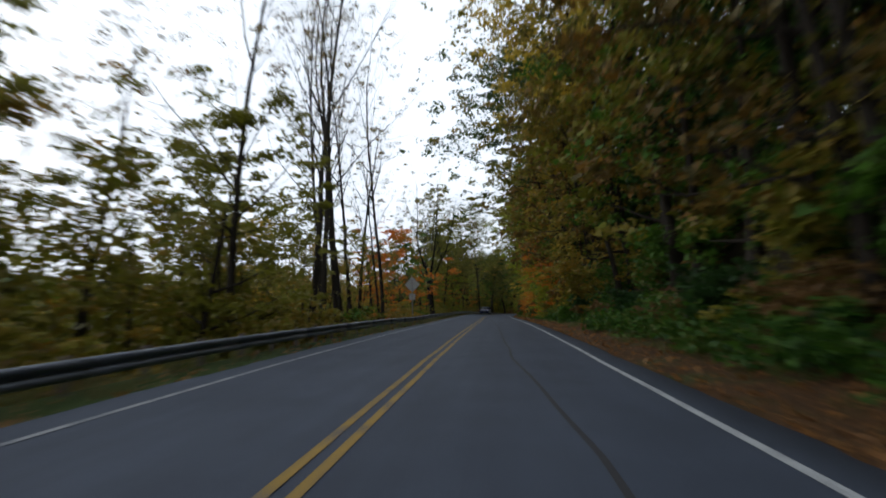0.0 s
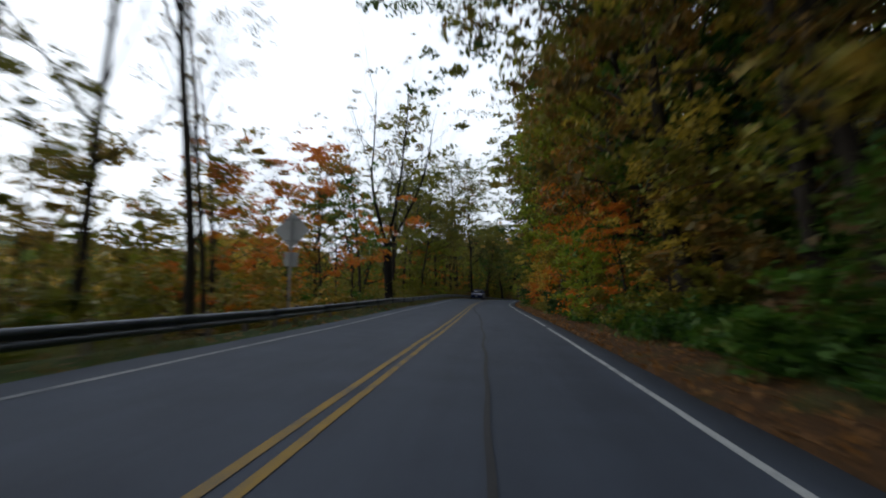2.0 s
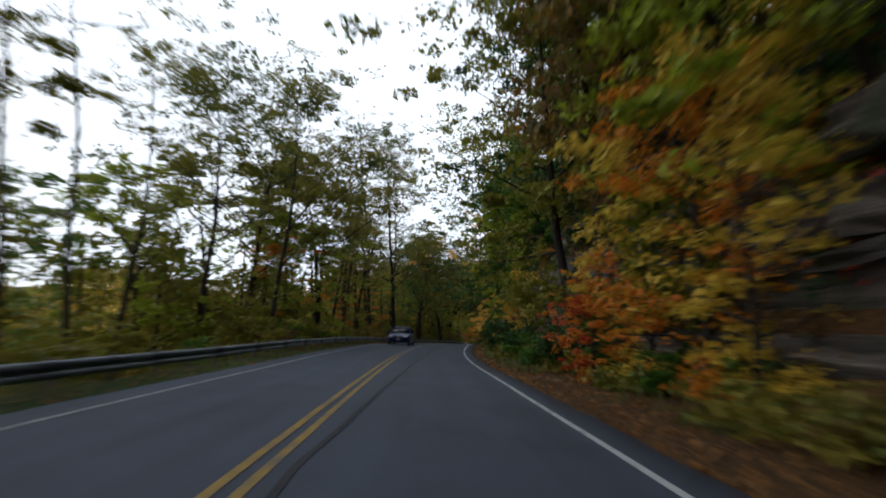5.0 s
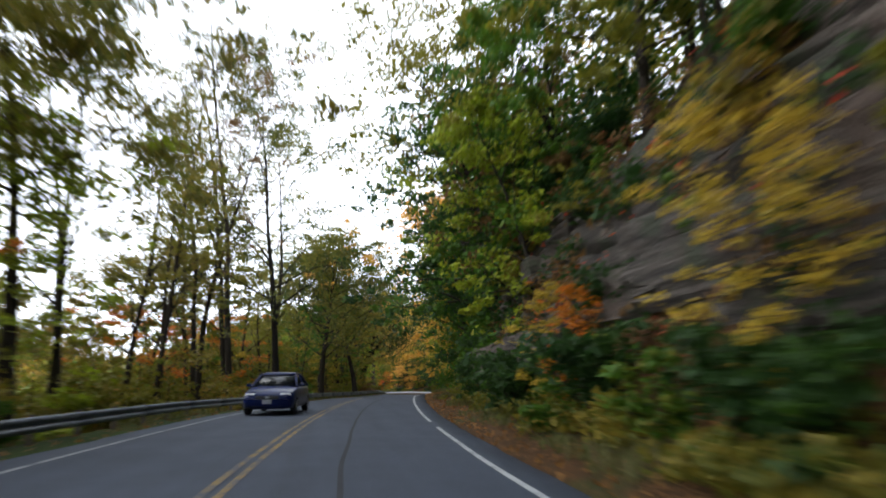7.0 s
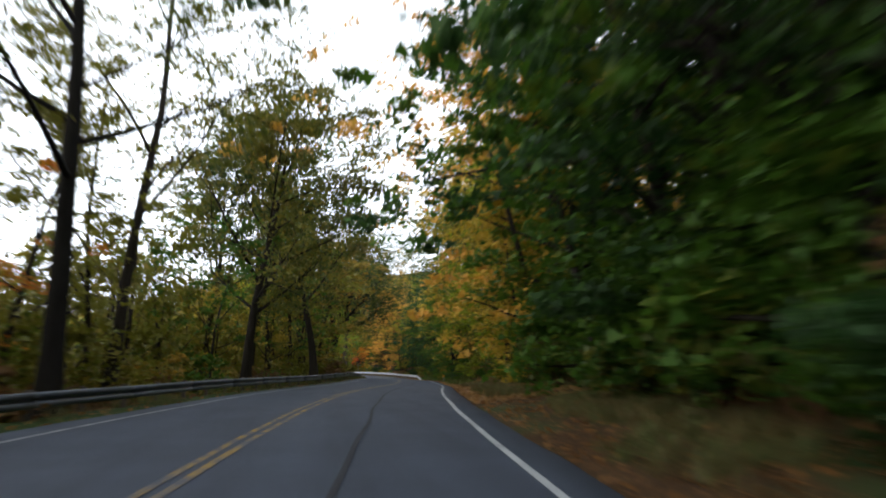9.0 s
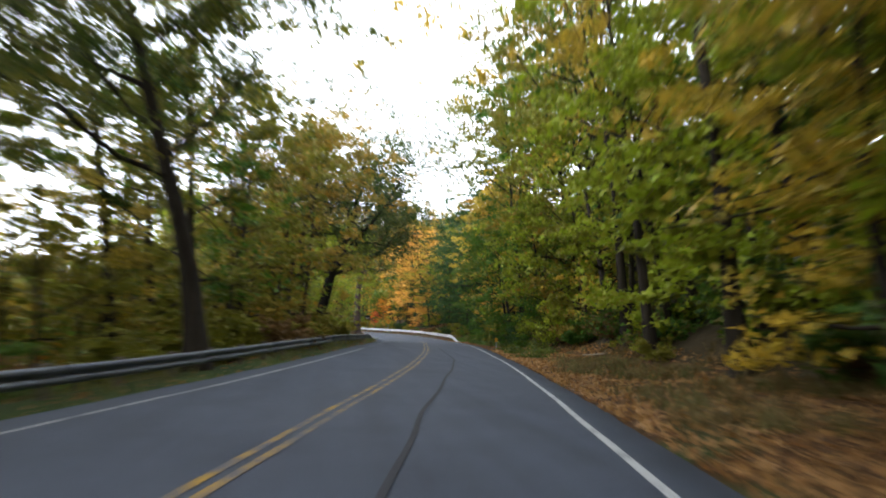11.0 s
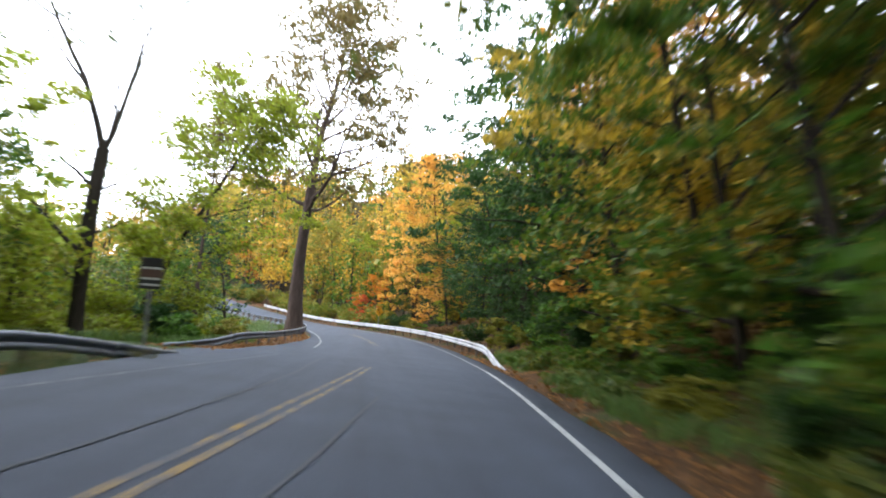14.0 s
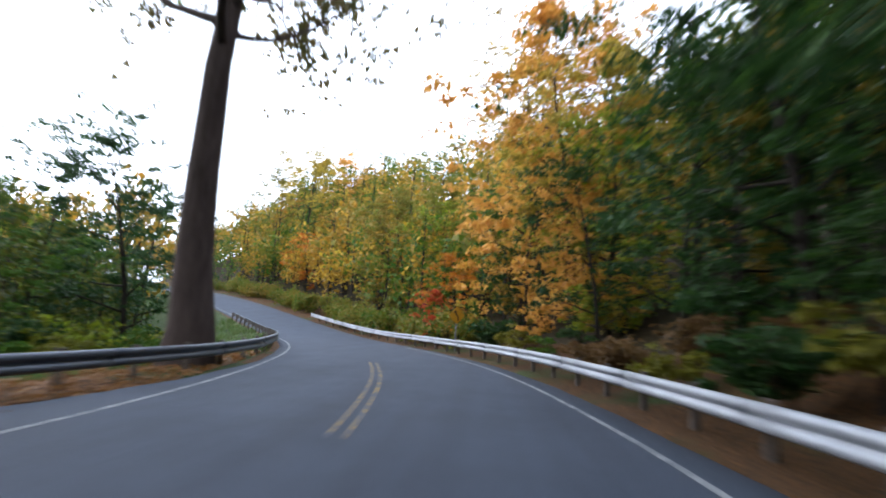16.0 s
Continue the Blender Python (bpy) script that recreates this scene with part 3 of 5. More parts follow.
class Grower:
    """Grows one tree's limbs: lines by thickness, and the places where leaves sit."""

    def __init__(self, seed, **p):
        self.rng = np.random.default_rng(seed)
        self.p = dict(levels=3, kids=(13, 6, 4), start=0.35, angle=(50, 45, 40), ratio=(0.42, 0.45, 0.5), wander=0.10, rise=0.06, segs=(14, 7, 4, 3), thin=0.55, round=False) | p
        self.lines, self.tips = {}, []

    def grow(self, pos, way, length, r, level, end=0.12):
        rng, p = self.rng, self.p
        n = p["segs"][min(level, 3)]
        pts, rad, d = [np.array(pos, float)], [r], np.array(way, float)
        for i in range(n):
            d = d + rng.normal(size=3) * p["wander"] * (0.5 if level == 0 else 1.0) + [0, 0, p["rise"] * (0 if level == 0 else 1)]
            d /= np.linalg.norm(d)
            pts.append(pts[-1] + d * length / n)
            rad.append(r * (1 - (1 - end) * ((i + 1) / n) ** 0.9))
        if level == 0:
            flare = [1 + 0.5 * math.exp(-np.linalg.norm(q - pts[0]) / (2.2 * r)) for q in pts]
            rad = [a * f for a, f in zip(rad, flare)]
        self.lines.setdefault(min(level, 3), []).append((pts, rad))
        if level >= p["levels"]:
            self.tips += [(q, level) for q in pts[1:]]
            return pts
        if level == p["levels"] - 1:
            self.tips += [(q, level) for q in pts[1 if p["round"] else n // 2:]]
        kids = p["kids"][level]
        first = p["start"] if level == 0 else 0.25
        spin = rng.uniform(0, 6.28)
        for k in range(kids):
            u = first + (1 - first) * (k + rng.uniform(0.1, 0.9)) / kids
            f = u * n
            i = min(int(f), n - 1)
            at = pts[i] + (pts[i + 1] - pts[i]) * (f - i)
            axis = pts[i + 1] - pts[i]
            axis /= np.linalg.norm(axis)
            spin += 2.4 + rng.uniform(-0.5, 0.5)
            side = np.cross(axis, [math.cos(spin), math.sin(spin), 0.3])
            side /= np.linalg.norm(side) + 1e-9
            ang = radians(p["angle"][level] * rng.uniform(0.7, 1.25)) * (1.0 if level else 1.15 - 0.45 * u)
            way2 = axis * math.cos(ang) + side * math.sin(ang)
            taper = rad[i] * p["thin"] * rng.uniform(0.7, 1.05)
            outline = 1.0 if level else 0.30 + 0.85 * math.sin(math.pi * min(u * 1.02, 1.0)) if p["round"] else 1.15 - 0.55 * u
            span = length * p["ratio"][level] * rng.uniform(0.7, 1.2) * outline
            self.grow(at, way2, span, min(taper, span * 0.035 + 0.01), level + 1)
        return pts


FINE, LUSH = 0.57, 2.25
SIDES = {0: 9, 1: 5, 2: 3, 3: 3}


def tree_model(name, seed, height, radius, leaf_mat, leaves=4000, leaf_size=0.22, spread=0.45, bark=None, lean=(0, 0), label="", category="tree", forks=None, bare_from=9, sprays=36, **p):
    """One tree: trunk, branches to the level bare_from, and a crown of leafy sprays of so many leaves. forks: main stems as (height of the fork, way, length, radius, and how fast it sweeps up)."""
    g = Grower(seed, **p)
    way = np.array([lean[0], lean[1], 1.0])
    if forks:
        n = 9
        pts, rad, d = [np.zeros(3)], [radius * 1.45], way / np.linalg.norm(way)
        fh = forks[0][0]
        for i in range(n):
            d = d + g.rng.normal(size=3) * 0.03
            d /= np.linalg.norm(d)
            pts.append(pts[-1] + d * fh / n)
            rad.append(radius * (1.02 + 0.43 * math.exp(-(i + 1) * fh / n / (2.0 * radius))))
        g.lines[0] = [(pts, rad)]
        for k, (h, w, ln, r, *sweep) in enumerate(forks):
            at = pts[-1] - d * 0.15 if k == 0 or h >= fh else pts[int(h / fh * n)]
            g.lines.setdefault(0, [])
            g.p["start"] = p.get("start", 0.3)
            g.p["rise"] = sweep[0] if sweep else p.get("rise", 0.05)
            g.grow(at, np.array(w) / np.linalg.norm(w), ln, r, 0 if k < 0 else 1 if g.p["levels"] > 2 else 0)
    else:
        g.grow((0, 0, -0.3), way / np.linalg.norm(way), height + 0.3, radius, 0)
    root = thing(name, Matrix(), label, category, "trees along the road")
    bark = bark or M_BARK
    vs, qs, at = [], [], 0
    for lv in sorted(g.lines):
        if lv >= bare_from:
            continue
        v, q = tubes(g.lines[lv], SIDES[lv])
        vs.append(v), qs.append(q + at)
        at += len(v)
    link_mesh("trunk", np.concatenate(vs), np.concatenate(qs), bark, root)
    if leaves and g.tips:
        tips = np.array([t for t, _ in g.tips])
        c = spray_points(g.rng, tips, int(LUSH * leaves), spread, sprays)
        v, q = leaf_quads(g.rng, c, leaf_size * FINE)
        link_mesh("crown", v, q, leaf_mat, root, False)
    return root


def shrub_model(name, seed, radius, height, leaf_mat, leaves=1500, leaf_size=0.13, label="", category="shrub"):
    """Many thin stems from one root, each with its leaves."""
    rng = np.random.default_rng(seed)
    root = thing(name, Matrix(), label, category, "shrubs along the road")
    lines, anchors = [], []
    for k in range(9):
        a, out = rng.uniform(0, 6.28), rng.uniform(0.15, 1.0)
        end = np.array([math.cos(a) * out * radius, math.sin(a) * out * radius, height * rng.uniform(0.55, 1.0) * (1.1 - 0.5 * out)])
        pts = [np.array([math.cos(a), math.sin(a), 0]) * 0.1 * radius * rng.uniform(0, 1) + end * u * [u ** 0.3, u ** 0.3, 1] + rng.normal(size=3) * 0.05 * u for u in np.linspace(0, 1, 5)]
        lines.append((pts, np.linspace(0.02, 0.004, 5)))
        anchors += pts[2:]
        for _ in range(1):
            b = pts[rng.integers(2, 5)]
            tip = b + rng.normal(size=3) * [0.35 * radius, 0.35 * radius, 0.22 * height]
            tip[2] = max(tip[2], 0.05)
            lines.append(([b, (b + tip) / 2 + rng.normal(size=3) * 0.04, tip], (0.008, 0.006, 0.003)))
            anchors += [tip, (b + tip) / 2]
    v, q = tubes(lines, 3)
    link_mesh("stem", v, q, M_BARK, root)
    anchors = np.array(anchors)
    c = spray_points(rng, anchors, int(2.9 * leaves), 0.24 * radius, 26)
    c[:, 2] = np.abs(c[:, 2]) + 0.02
    v, q = leaf_quads(rng, c, leaf_size * FINE)
    link_mesh("foliage", v, q, leaf_mat, root, False)
    return root


used = set()


def stand(model, s, lat, scale=1.0, turn=None, sink=0.05, lean=(0.0, 0.0), label="", at=None, over=0.0):
    """Sets a model, or a copy of it once it stands, on the ground; over: degrees by which it leans out over the road."""
    rng = np.random.default_rng(int(abs(s) * 131 + abs(lat) * 977) + 7)
    turn = rng.uniform(0, 360) if turn is None else turn
    p = at or ground_point(s, lat, -sink)
    m = Matrix.LocRotScale(p, Euler((lean[0], lean[1], radians(turn))), (scale, scale, scale))
    if over:
        tip = Matrix.Rotation(radians(over) * (-1 if lat > 0 else 1), 4, Vector((-math.sin(heading(s)), math.cos(heading(s)), 0)))
        m = Matrix.Translation(p) @ tip @ Matrix.Translation(-p) @ m
    if model.name in used:
        ob = copy_thing(model, m)
        ob.matrix_basis = m
    else:
        used.add(model.name)
        ob = model
        ob.matrix_basis = m
    if label:
        ob["label"] = label
    return ob


def woodland(name, stations, mat, label, seed, leaf=0.55, count=230, category="woods"):
    """Distant or inner trees too close-set to tell apart: short trunks and clumped crowns, one sheet of leaves."""
    rng = np.random.default_rng(seed)
    vs, qs, at, lines = [], [], 0, []
    for s, lat, height, wide in stations:
        p = np.array(ground_point(s, lat, -0.2))
        lines.append(([p, p + [0, 0, height * 0.5], p + [0, 0, height * 0.9]], (0.011 * height + 0.02, 0.008 * height + 0.01, 0.01)))
        lumps = p + [0, 0, height * 0.56] + ball(rng, 16) * [wide, wide, height * 0.42]
        c = lumps[rng.integers(0, 16, 2 * count)] + ball(rng, 2 * count) * wide * 0.42
        c[:, 2] = np.maximum(c[:, 2], p[2] + 0.3)
        v, q = leaf_quads(rng, c, leaf * 0.66)
        vs.append(v), qs.append(q + at)
        at += len(v)
    v, q = tubes(lines, 4)
    q = np.concatenate([q[:, [0, 1, 2]], q[:, [0, 2, 3]]])
    ob = link_mesh(name, np.concatenate(vs + [v]), np.concatenate(qs + [q + at]), mat, None, False)
    ob.data.materials.append(M_BARK)
    kinds = np.zeros(len(ob.data.polygons), np.int32)
    kinds[-len(q):] = 1
    ob.data.polygons.foreach_set("material_index", kinds)
    return tagged(ob, label, category, kind="stuff")


def spots(rng, s0, s1, gap, lat0, lat1, height, wide):
    n = int((s1 - s0) / gap)
    return [(s0 + (k + rng.random()) * gap, rng.uniform(lat0, lat1), rng.uniform(*height), rng.uniform(*wide)) for k in range(n)]

# ---------------------------------------------------------------- models of the woods
WALL = dict(round=True, bare_from=2, levels=2, kids=(18, 6), start=0.05, ratio=(0.36, 0.5), angle=(68, 48), rise=0.05, segs=(9, 4, 2, 2))
DENSE = dict(round=True, levels=2, kids=(16, 6), start=0.22, ratio=(0.42, 0.5), angle=(58, 48), rise=0.06, segs=(9, 4, 2, 2))
HIGH = DENSE | dict(bare_from=2, start=0.45, ratio=(0.45, 0.5), kids=(15, 6))
W_DEEP = tree_model("slope_tree", 11, 15, 0.22, L_DEEP, 2600, 0.405, 0.6, label="dark green leafy tree covering the slope", **WALL)
W_GREEN = tree_model("slope_tree", 12, 13, 0.20, L_GREEN, 2600, 0.405, 0.6, label="green leafy tree on the wooded slope", **WALL)
W_OLIVE = tree_model("slope_tree", 13, 15, 0.22, L_OLIVE, 2600, 0.405, 0.6, label="olive-green slope tree starting to turn", **WALL)
W_TURN = tree_model("slope_tree", 14, 14, 0.20, L_TURN, 2600, 0.405, 0.6, label="slope tree half turned to amber", **WALL)
W_GOLD = tree_model("slope_tree", 15, 13, 0.18, L_GOLD, 2600, 0.405, 0.6, label="golden-yellow leafy tree on the bank", **WALL)
W_LIME = tree_model("slope_tree", 16, 12, 0.18, L_LIME, 2600, 0.405, 0.6, label="yellow-green leafy tree by the road", **WALL)
W_BROWN = tree_model("slope_tree", 18, 12, 0.18, L_BROWN, 2600, 0.405, 0.6, label="brown withering leafy tree on the slope", **WALL)
W_RUSSET = tree_model("slope_tree", 19, 14, 0.20, L_RUSSET, 2600, 0.405, 0.6, label="russet and olive leafy tree on the slope", **WALL)
W_PEACH = tree_model("slope_tree", 20, 13, 0.18, L_PEACH, 2600, 0.405, 0.6, label="pale orange leafy tree on the bank", **WALL)
WIDE = HIGH | dict(start=0.48, ratio=(0.46, 0.5), angle=(66, 48), kids=(16, 7))
O_GREEN = tree_model("overhanging_tree", 45, 19, 0.28, L_SHADE, 4600, 0.37, 0.7, label="tall green tree with a wide crown over the road", **WIDE)
O_OLIVE = tree_model("overhanging_tree", 46, 18, 0.26, L_OLIVE, 4200, 0.37, 0.7, label="olive and brown tree spreading over the road", **WIDE)
T_PEACH = tree_model("tall_tree", 47, 17, 0.22, L_PEACH, 2800, 0.37, 0.6, label="tall pale orange tree with visible limbs", **HIGH)
T_OLIVE = tree_model("tall_tree", 41, 20, 0.27, L_SHADE, 3100, 0.365, 0.62, label="tall olive-green tree with high crown", **HIGH)
T_GREEN = tree_model("tall_tree", 42, 19, 0.26, L_GREEN, 3100, 0.365, 0.62, label="tall green tree with high crown", **HIGH)
T_GOLD = tree_model("tall_tree", 43, 18, 0.24, L_GOLD, 3100, 0.365, 0.62, label="tall golden autumn tree above the bank", **HIGH)
T_TURN = tree_model("tall_tree", 44, 19, 0.25, L_TURN, 3100, 0.365, 0.62, label="tall amber-green tree with high crown", **HIGH)
M_ORANGE = tree_model("small_tree", 51, 6.5, 0.09, L_ORANGE, 1900, 0.21, 0.34, label="small orange autumn maple on the bank", **WALL)
M_RED = tree_model("sapling", 52, 3.2, 0.04, L_RED, 800, 0.2, 0.34, label="small red autumn sapling by the rock", **WALL)
M_GOLD = tree_model("small_tree", 53, 6, 0.08, L_GOLD, 1700, 0.21, 0.34, label="small yellow autumn tree beside the road", **WALL)
M_LIME = tree_model("small_tree", 54, 5, 0.06, L_LIME, 1500, 0.25, 0.34, label="small yellow-green sapling below the slope", **WALL)
BARE = dict(levels=3, kids=(13, 6, 4), start=0.38, ratio=(0.36, 0.45, 0.5), angle=(34, 40, 42), rise=0.09, wander=0.09, thin=0.5, segs=(13, 6, 3, 2))
B_TALL = tree_model("tall_bare_tree", 21, 23, 0.19, L_SPARSE, 600, 0.15, 0.3, label="tall slim nearly leafless tree behind the rail", **BARE)
B_TALL2 = tree_model("tall_bare_tree", 22, 20, 0.15, L_SPARSE, 800, 0.15, 0.3, label="slender bare tree with upright branches", **BARE)
B_WIDE = tree_model("bare_tree", 23, 17, 0.18, L_SPARSE, 1600, 0.15, 0.35, label="spreading nearly leafless tree with fine twigs", **(BARE | dict(start=0.28, angle=(48, 45, 42))))
B_LEAFY = tree_model("leafy_tree", 30, 17, 0.18, L_OLIVE, 2400, 0.23, 0.45, label="slim tree with thin olive and amber leaves", **(BARE | dict(start=0.3, angle=(48, 45, 42))))
B_RUST = tree_model("bare_tree", 27, 15, 0.15, L_BROWN, 1700, 0.15, 0.35, label="thin tree with few rusty leaves", **(BARE | dict(start=0.35, angle=(42, 45, 42))))
THIN = DENSE | dict(bare_from=2, start=0.28, kids=(12, 6))
S_OLIVE = tree_model("thin_tree", 24, 11, 0.12, L_OLIVE, 1000, 0.31, 0.47, label="thin olive-leaved understorey tree", **THIN)
S_TURN = tree_model("thin_tree", 25, 10, 0.11, L_TURN, 1000, 0.31, 0.47, label="thin tree with turning amber leaves", **THIN)
S_GOLD = tree_model("thin_tree", 26, 9, 0.10, L_GOLD, 1000, 0.31, 0.47, label="thin golden-leaved tree behind the rail", **THIN)
S_RED = tree_model("thin_tree", 28, 10, 0.10, L_ORANGE, 1000, 0.31, 0.47, label="thin tree with rusty orange leaves", **THIN)
S_GREEN = tree_model("thin_tree", 29, 10, 0.12, L_GREEN, 1000, 0.31, 0.47, label="thin green-leaved tree in the undergrowth", **THIN)
H_GREEN = shrub_model("shrub", 31, 1.3, 1.7, L_GREEN, 420, 0.275, "green leafy shrub at the roadside")
H_DEEP = shrub_model("shrub", 32, 1.5, 2.2, L_DEEP, 560, 0.29, "dense dark green shrub on the bank")
H_OLIVE = shrub_model("shrub", 33, 1.4, 1.9, L_OLIVE, 420, 0.275, "olive shrub in the undergrowth")
H_TURN = shrub_model("shrub", 34, 1.2, 1.6, L_ORANGE, 380, 0.26, "orange-leaved shrub on the bank")
H_BROWN = shrub_model("shrub", 36, 1.2, 1.4, L_BROWN, 380, 0.26, "withered brown shrub in leaf litter")
H_AMBER = shrub_model("shrub", 37, 1.4, 1.9, L_TURN, 420, 0.275, "amber and olive shrub in the undergrowth")


def row(s0, s1, gap, kinds, lat0, lat1, size=(0.85, 1.1), over=0.0):
    pick = random.Random(f"{s0} {s1} {lat0}")
    s = s0
    while s < s1:
        stand(pick.choice(kinds), s + pick.uniform(-0.4, 0.4) * gap, pick.uniform(lat0, lat1), pick.uniform(*size), lean=(pick.uniform(-0.05, 0.05), pick.uniform(-0.05, 0.05)), over=over * pick.uniform(0.6, 1.4))
        s += gap


# ---- right-hand slope, from behind the start to the rock
row(-14, 66, 3.8, [W_TURN, W_OLIVE, W_RUSSET, W_GREEN, W_TURN, W_GOLD, W_OLIVE], 7.7, 8.9, (0.8, 1.0), 7)
row(-12, 64, 9, [W_OLIVE, W_TURN, W_RUSSET], 10.5, 12.5, (1.1, 1.3), 5)
row(-12, 66, 2.3, [H_GREEN, H_DEEP, H_OLIVE, H_BROWN, H_DEEP], 6.3, 7.3, (0.6, 1.05))
for s, lat, kind, size in ((22, 8.6, O_OLIVE, 0.95), (44, 7.9, O_GREEN, 1.0), (54.5, 8.3, O_GREEN, 1.1), (8, 7.6, T_GOLD, 0.75), (13, 8.8, T_TURN, 0.95), (30, 8.8, T_GOLD, 0.95), (36, 8.6, T_TURN, 1.0)):
    stand(kind, s, lat, size, over=8)
for s, lat, kind, size in ((55.6, 6.6, M_ORANGE, 1.2), (50.2, 7.9, W_RUSSET, 0.95), (47, 6.6, M_ORANGE, 0.7), (50.4, 6.0, M_LIME, 0.6), (53.2, 6.2, M_LIME, 0.8), (43, 7.0, M_GOLD, 0.8), (58, 7.8, W_LIME, 0.95), (61.5, 7.6, W_LIME, 0.9)):
    stand(kind, s, lat, size, over=4)
# ---- at the rock's near end
for s, lat, kind, size in ((72, 6.4, M_GOLD, 1.0), (74, 6.7, M_ORANGE, 1.0), (76.5, 6.6, M_GOLD, 0.85), (78.5, 5.9, M_ORANGE, 0.5), (80.0, 5.9, M_RED, 0.7)):
    stand(kind, s, lat, size)
stand(M_RED, 67.4, 7, 0.36, at=place(67.4, 7.3, 1.5))
for s, lat, kind, size in ((71.5, 8.6, W_LIME, 0.95), (76, 8.6, W_LIME, 0.95), (80, 8.2, W_RUSSET, 1.0), (84, 8.0, T_TURN, 0.9), (88, 7.8, W_OLIVE, 1.0), (99, 10.5, O_GREEN, 0.75), (66.5, 9.4, W_DEEP, 0.9), (63.5, 8.6, W_OLIVE, 0.95)):
    stand(kind, s, lat, size, over=8)
# ---- above and before the rock
row(78, 91, 3.4, [W_OLIVE, W_DEEP, W_BROWN], 8.4, 9.4, (0.7, 0.95))
row(76, 91, 3.0, [H_DEEP, H_OLIVE, H_BROWN], 6.4, 8.0, (0.8, 1.2))
row(64, 122, 4.6, [W_OLIVE, W_GREEN, W_RUSSET, W_BROWN, W_OLIVE], 10.6, 12.5, (0.85, 1.1), 8)
row(62, 80, 3.6, [W_BROWN, W_OLIVE, W_DEEP], 9.6, 10.6, (0.7, 0.9), 8)
row(66, 116, 3.2, [H_DEEP, H_GREEN, H_GREEN, H_DEEP, H_BROWN], 6.1, 6.8, (0.55, 1.0))
row(57, 67, 2.2, [H_GREEN, H_DEEP, H_BROWN], 5.9, 7.2, (0.7, 1.1))
row(46, 57, 2.7, [H_OLIVE, H_GREEN, H_BROWN], 6.2, 7.4, (0.6, 1.0))
ledge = random.Random(17)
for k in range(80):
    s = ledge.uniform(63, 119)
    h = ledge.uniform(5.0, 9.0) if s > 104 else ledge.uniform(1.0, 9.0)
    stand(ledge.choice([H_GREEN, H_BROWN, H_OLIVE, H_GREEN, H_AMBER, H_DEEP]), s, 8, ledge.uniform(0.45, 0.9), at=place(s, 7.15 + 0.30 * h, h - 0.1))
stand(H_DEEP, 108.3, 6.3, 1.15)
stand(H_DEEP, 101, 6.4, 1.2)
stand(H_DEEP, 118.8, 6.7, 1.0)
stand(H_GREEN, 119.8, 7.3, 1.15)
stand(H_OLIVE, 117.0, 6.2, 0.6)
stand(H_DEEP, 105.4, 6.1, 0.9)
stand(M_GOLD, 104.3, 6.8, 0.5)
stand(M_GOLD, 95.5, 6.9, 0.7)
stand(M_ORANGE, 103, 6.9, 0.42)
for s, lat, kind, size, tip in ((119.5, 8.6, O_OLIVE, 1.05, 8), (111, 8.8, W_LIME, 0.8, 4), (114.5, 9.0, W_GREEN, 0.85, 2), (119.5, 8.8, W_DEEP, 1.0, 3), (141, 8.4, T_PEACH, 0.95, 4), (145, 9.2, T_PEACH, 0.9, 3),
                                (140.5, 7.8, W_GOLD, 0.65, 6), (144, 9.0, W_GOLD, 0.75, 2), (148, 8.2, W_GOLD, 0.75, 4), (153, 8.2, T_GOLD, 1.0, 5), (160, 8.4, T_GOLD, 0.9, 5), (164, 8.8, T_TURN, 0.95, 5)):
    stand(kind, s, lat, size, over=tip)
# ---- dark bank, then the golden woods
for s, lat, kind, size, tip in ((137.5, 8.6, W_PEACH, 1.1, 4), (131, 8.2, W_GREEN, 0.92, 9), (124, 8.6, W_DEEP, 1.1, 6)):
    stand(kind, s, lat, size, over=tip)
row(121, 136, 3.3, [W_DEEP, W_GREEN, W_GREEN], 8.4, 9.4, (0.95, 1.15), 5)
row(147, 178, 3.6, [W_GOLD, W_LIME, W_LIME, W_TURN, W_OLIVE], 9.1, 10.4, (0.85, 1.05), 4.5)
stand(W_OLIVE, 175.5, 15.2, 0.85)
stand(W_TURN, 170, 16.5, 0.9)
stand(H_AMBER, 172, 8.6, 1.2)
row(163, 182, 4.5, [T_GREEN, T_TURN, O_OLIVE], 10.4, 12, (0.85, 1.0), 8)
row(122, 198, 4.0, [H_OLIVE, H_GREEN, H_BROWN], 8.0, 9.4, (0.55, 1.0))
for s, lat, size in ((148, 8.6, 1.0), (171, 9.4, 0.8)):
    stand(M_GOLD, s, lat, size)
for s, lat, kind, size in ((175, 8.0, W_LIME, 0.7), (179, 8.4, W_LIME, 0.75), (183, 7.7, W_GREEN, 0.75), (187, 7.6, W_GREEN, 0.75), (190.5, 7.8, W_GREEN, 0.75), (194, 8.7, W_GOLD, 0.95), (197.5, 8.0, W_GREEN, 0.8), (186, 8.4, O_OLIVE, 1.0), (201.5, 8.2, W_DEEP, 0.75),
                           (192, 10.6, W_GOLD, 1.1), (197, 9.8, W_GOLD, 1.1), (203, 11.6, W_PEACH, 1.1), (207, 12.8, W_PEACH, 1.1)):
    stand(kind, s, lat, size, over=7 if lat < 9 else 2)
row(184, 204, 5, [T_GREEN, O_OLIVE], 12, 14, (0.85, 1.0), 6)
stand(H_DEEP, 182, 6.9, 0.8)
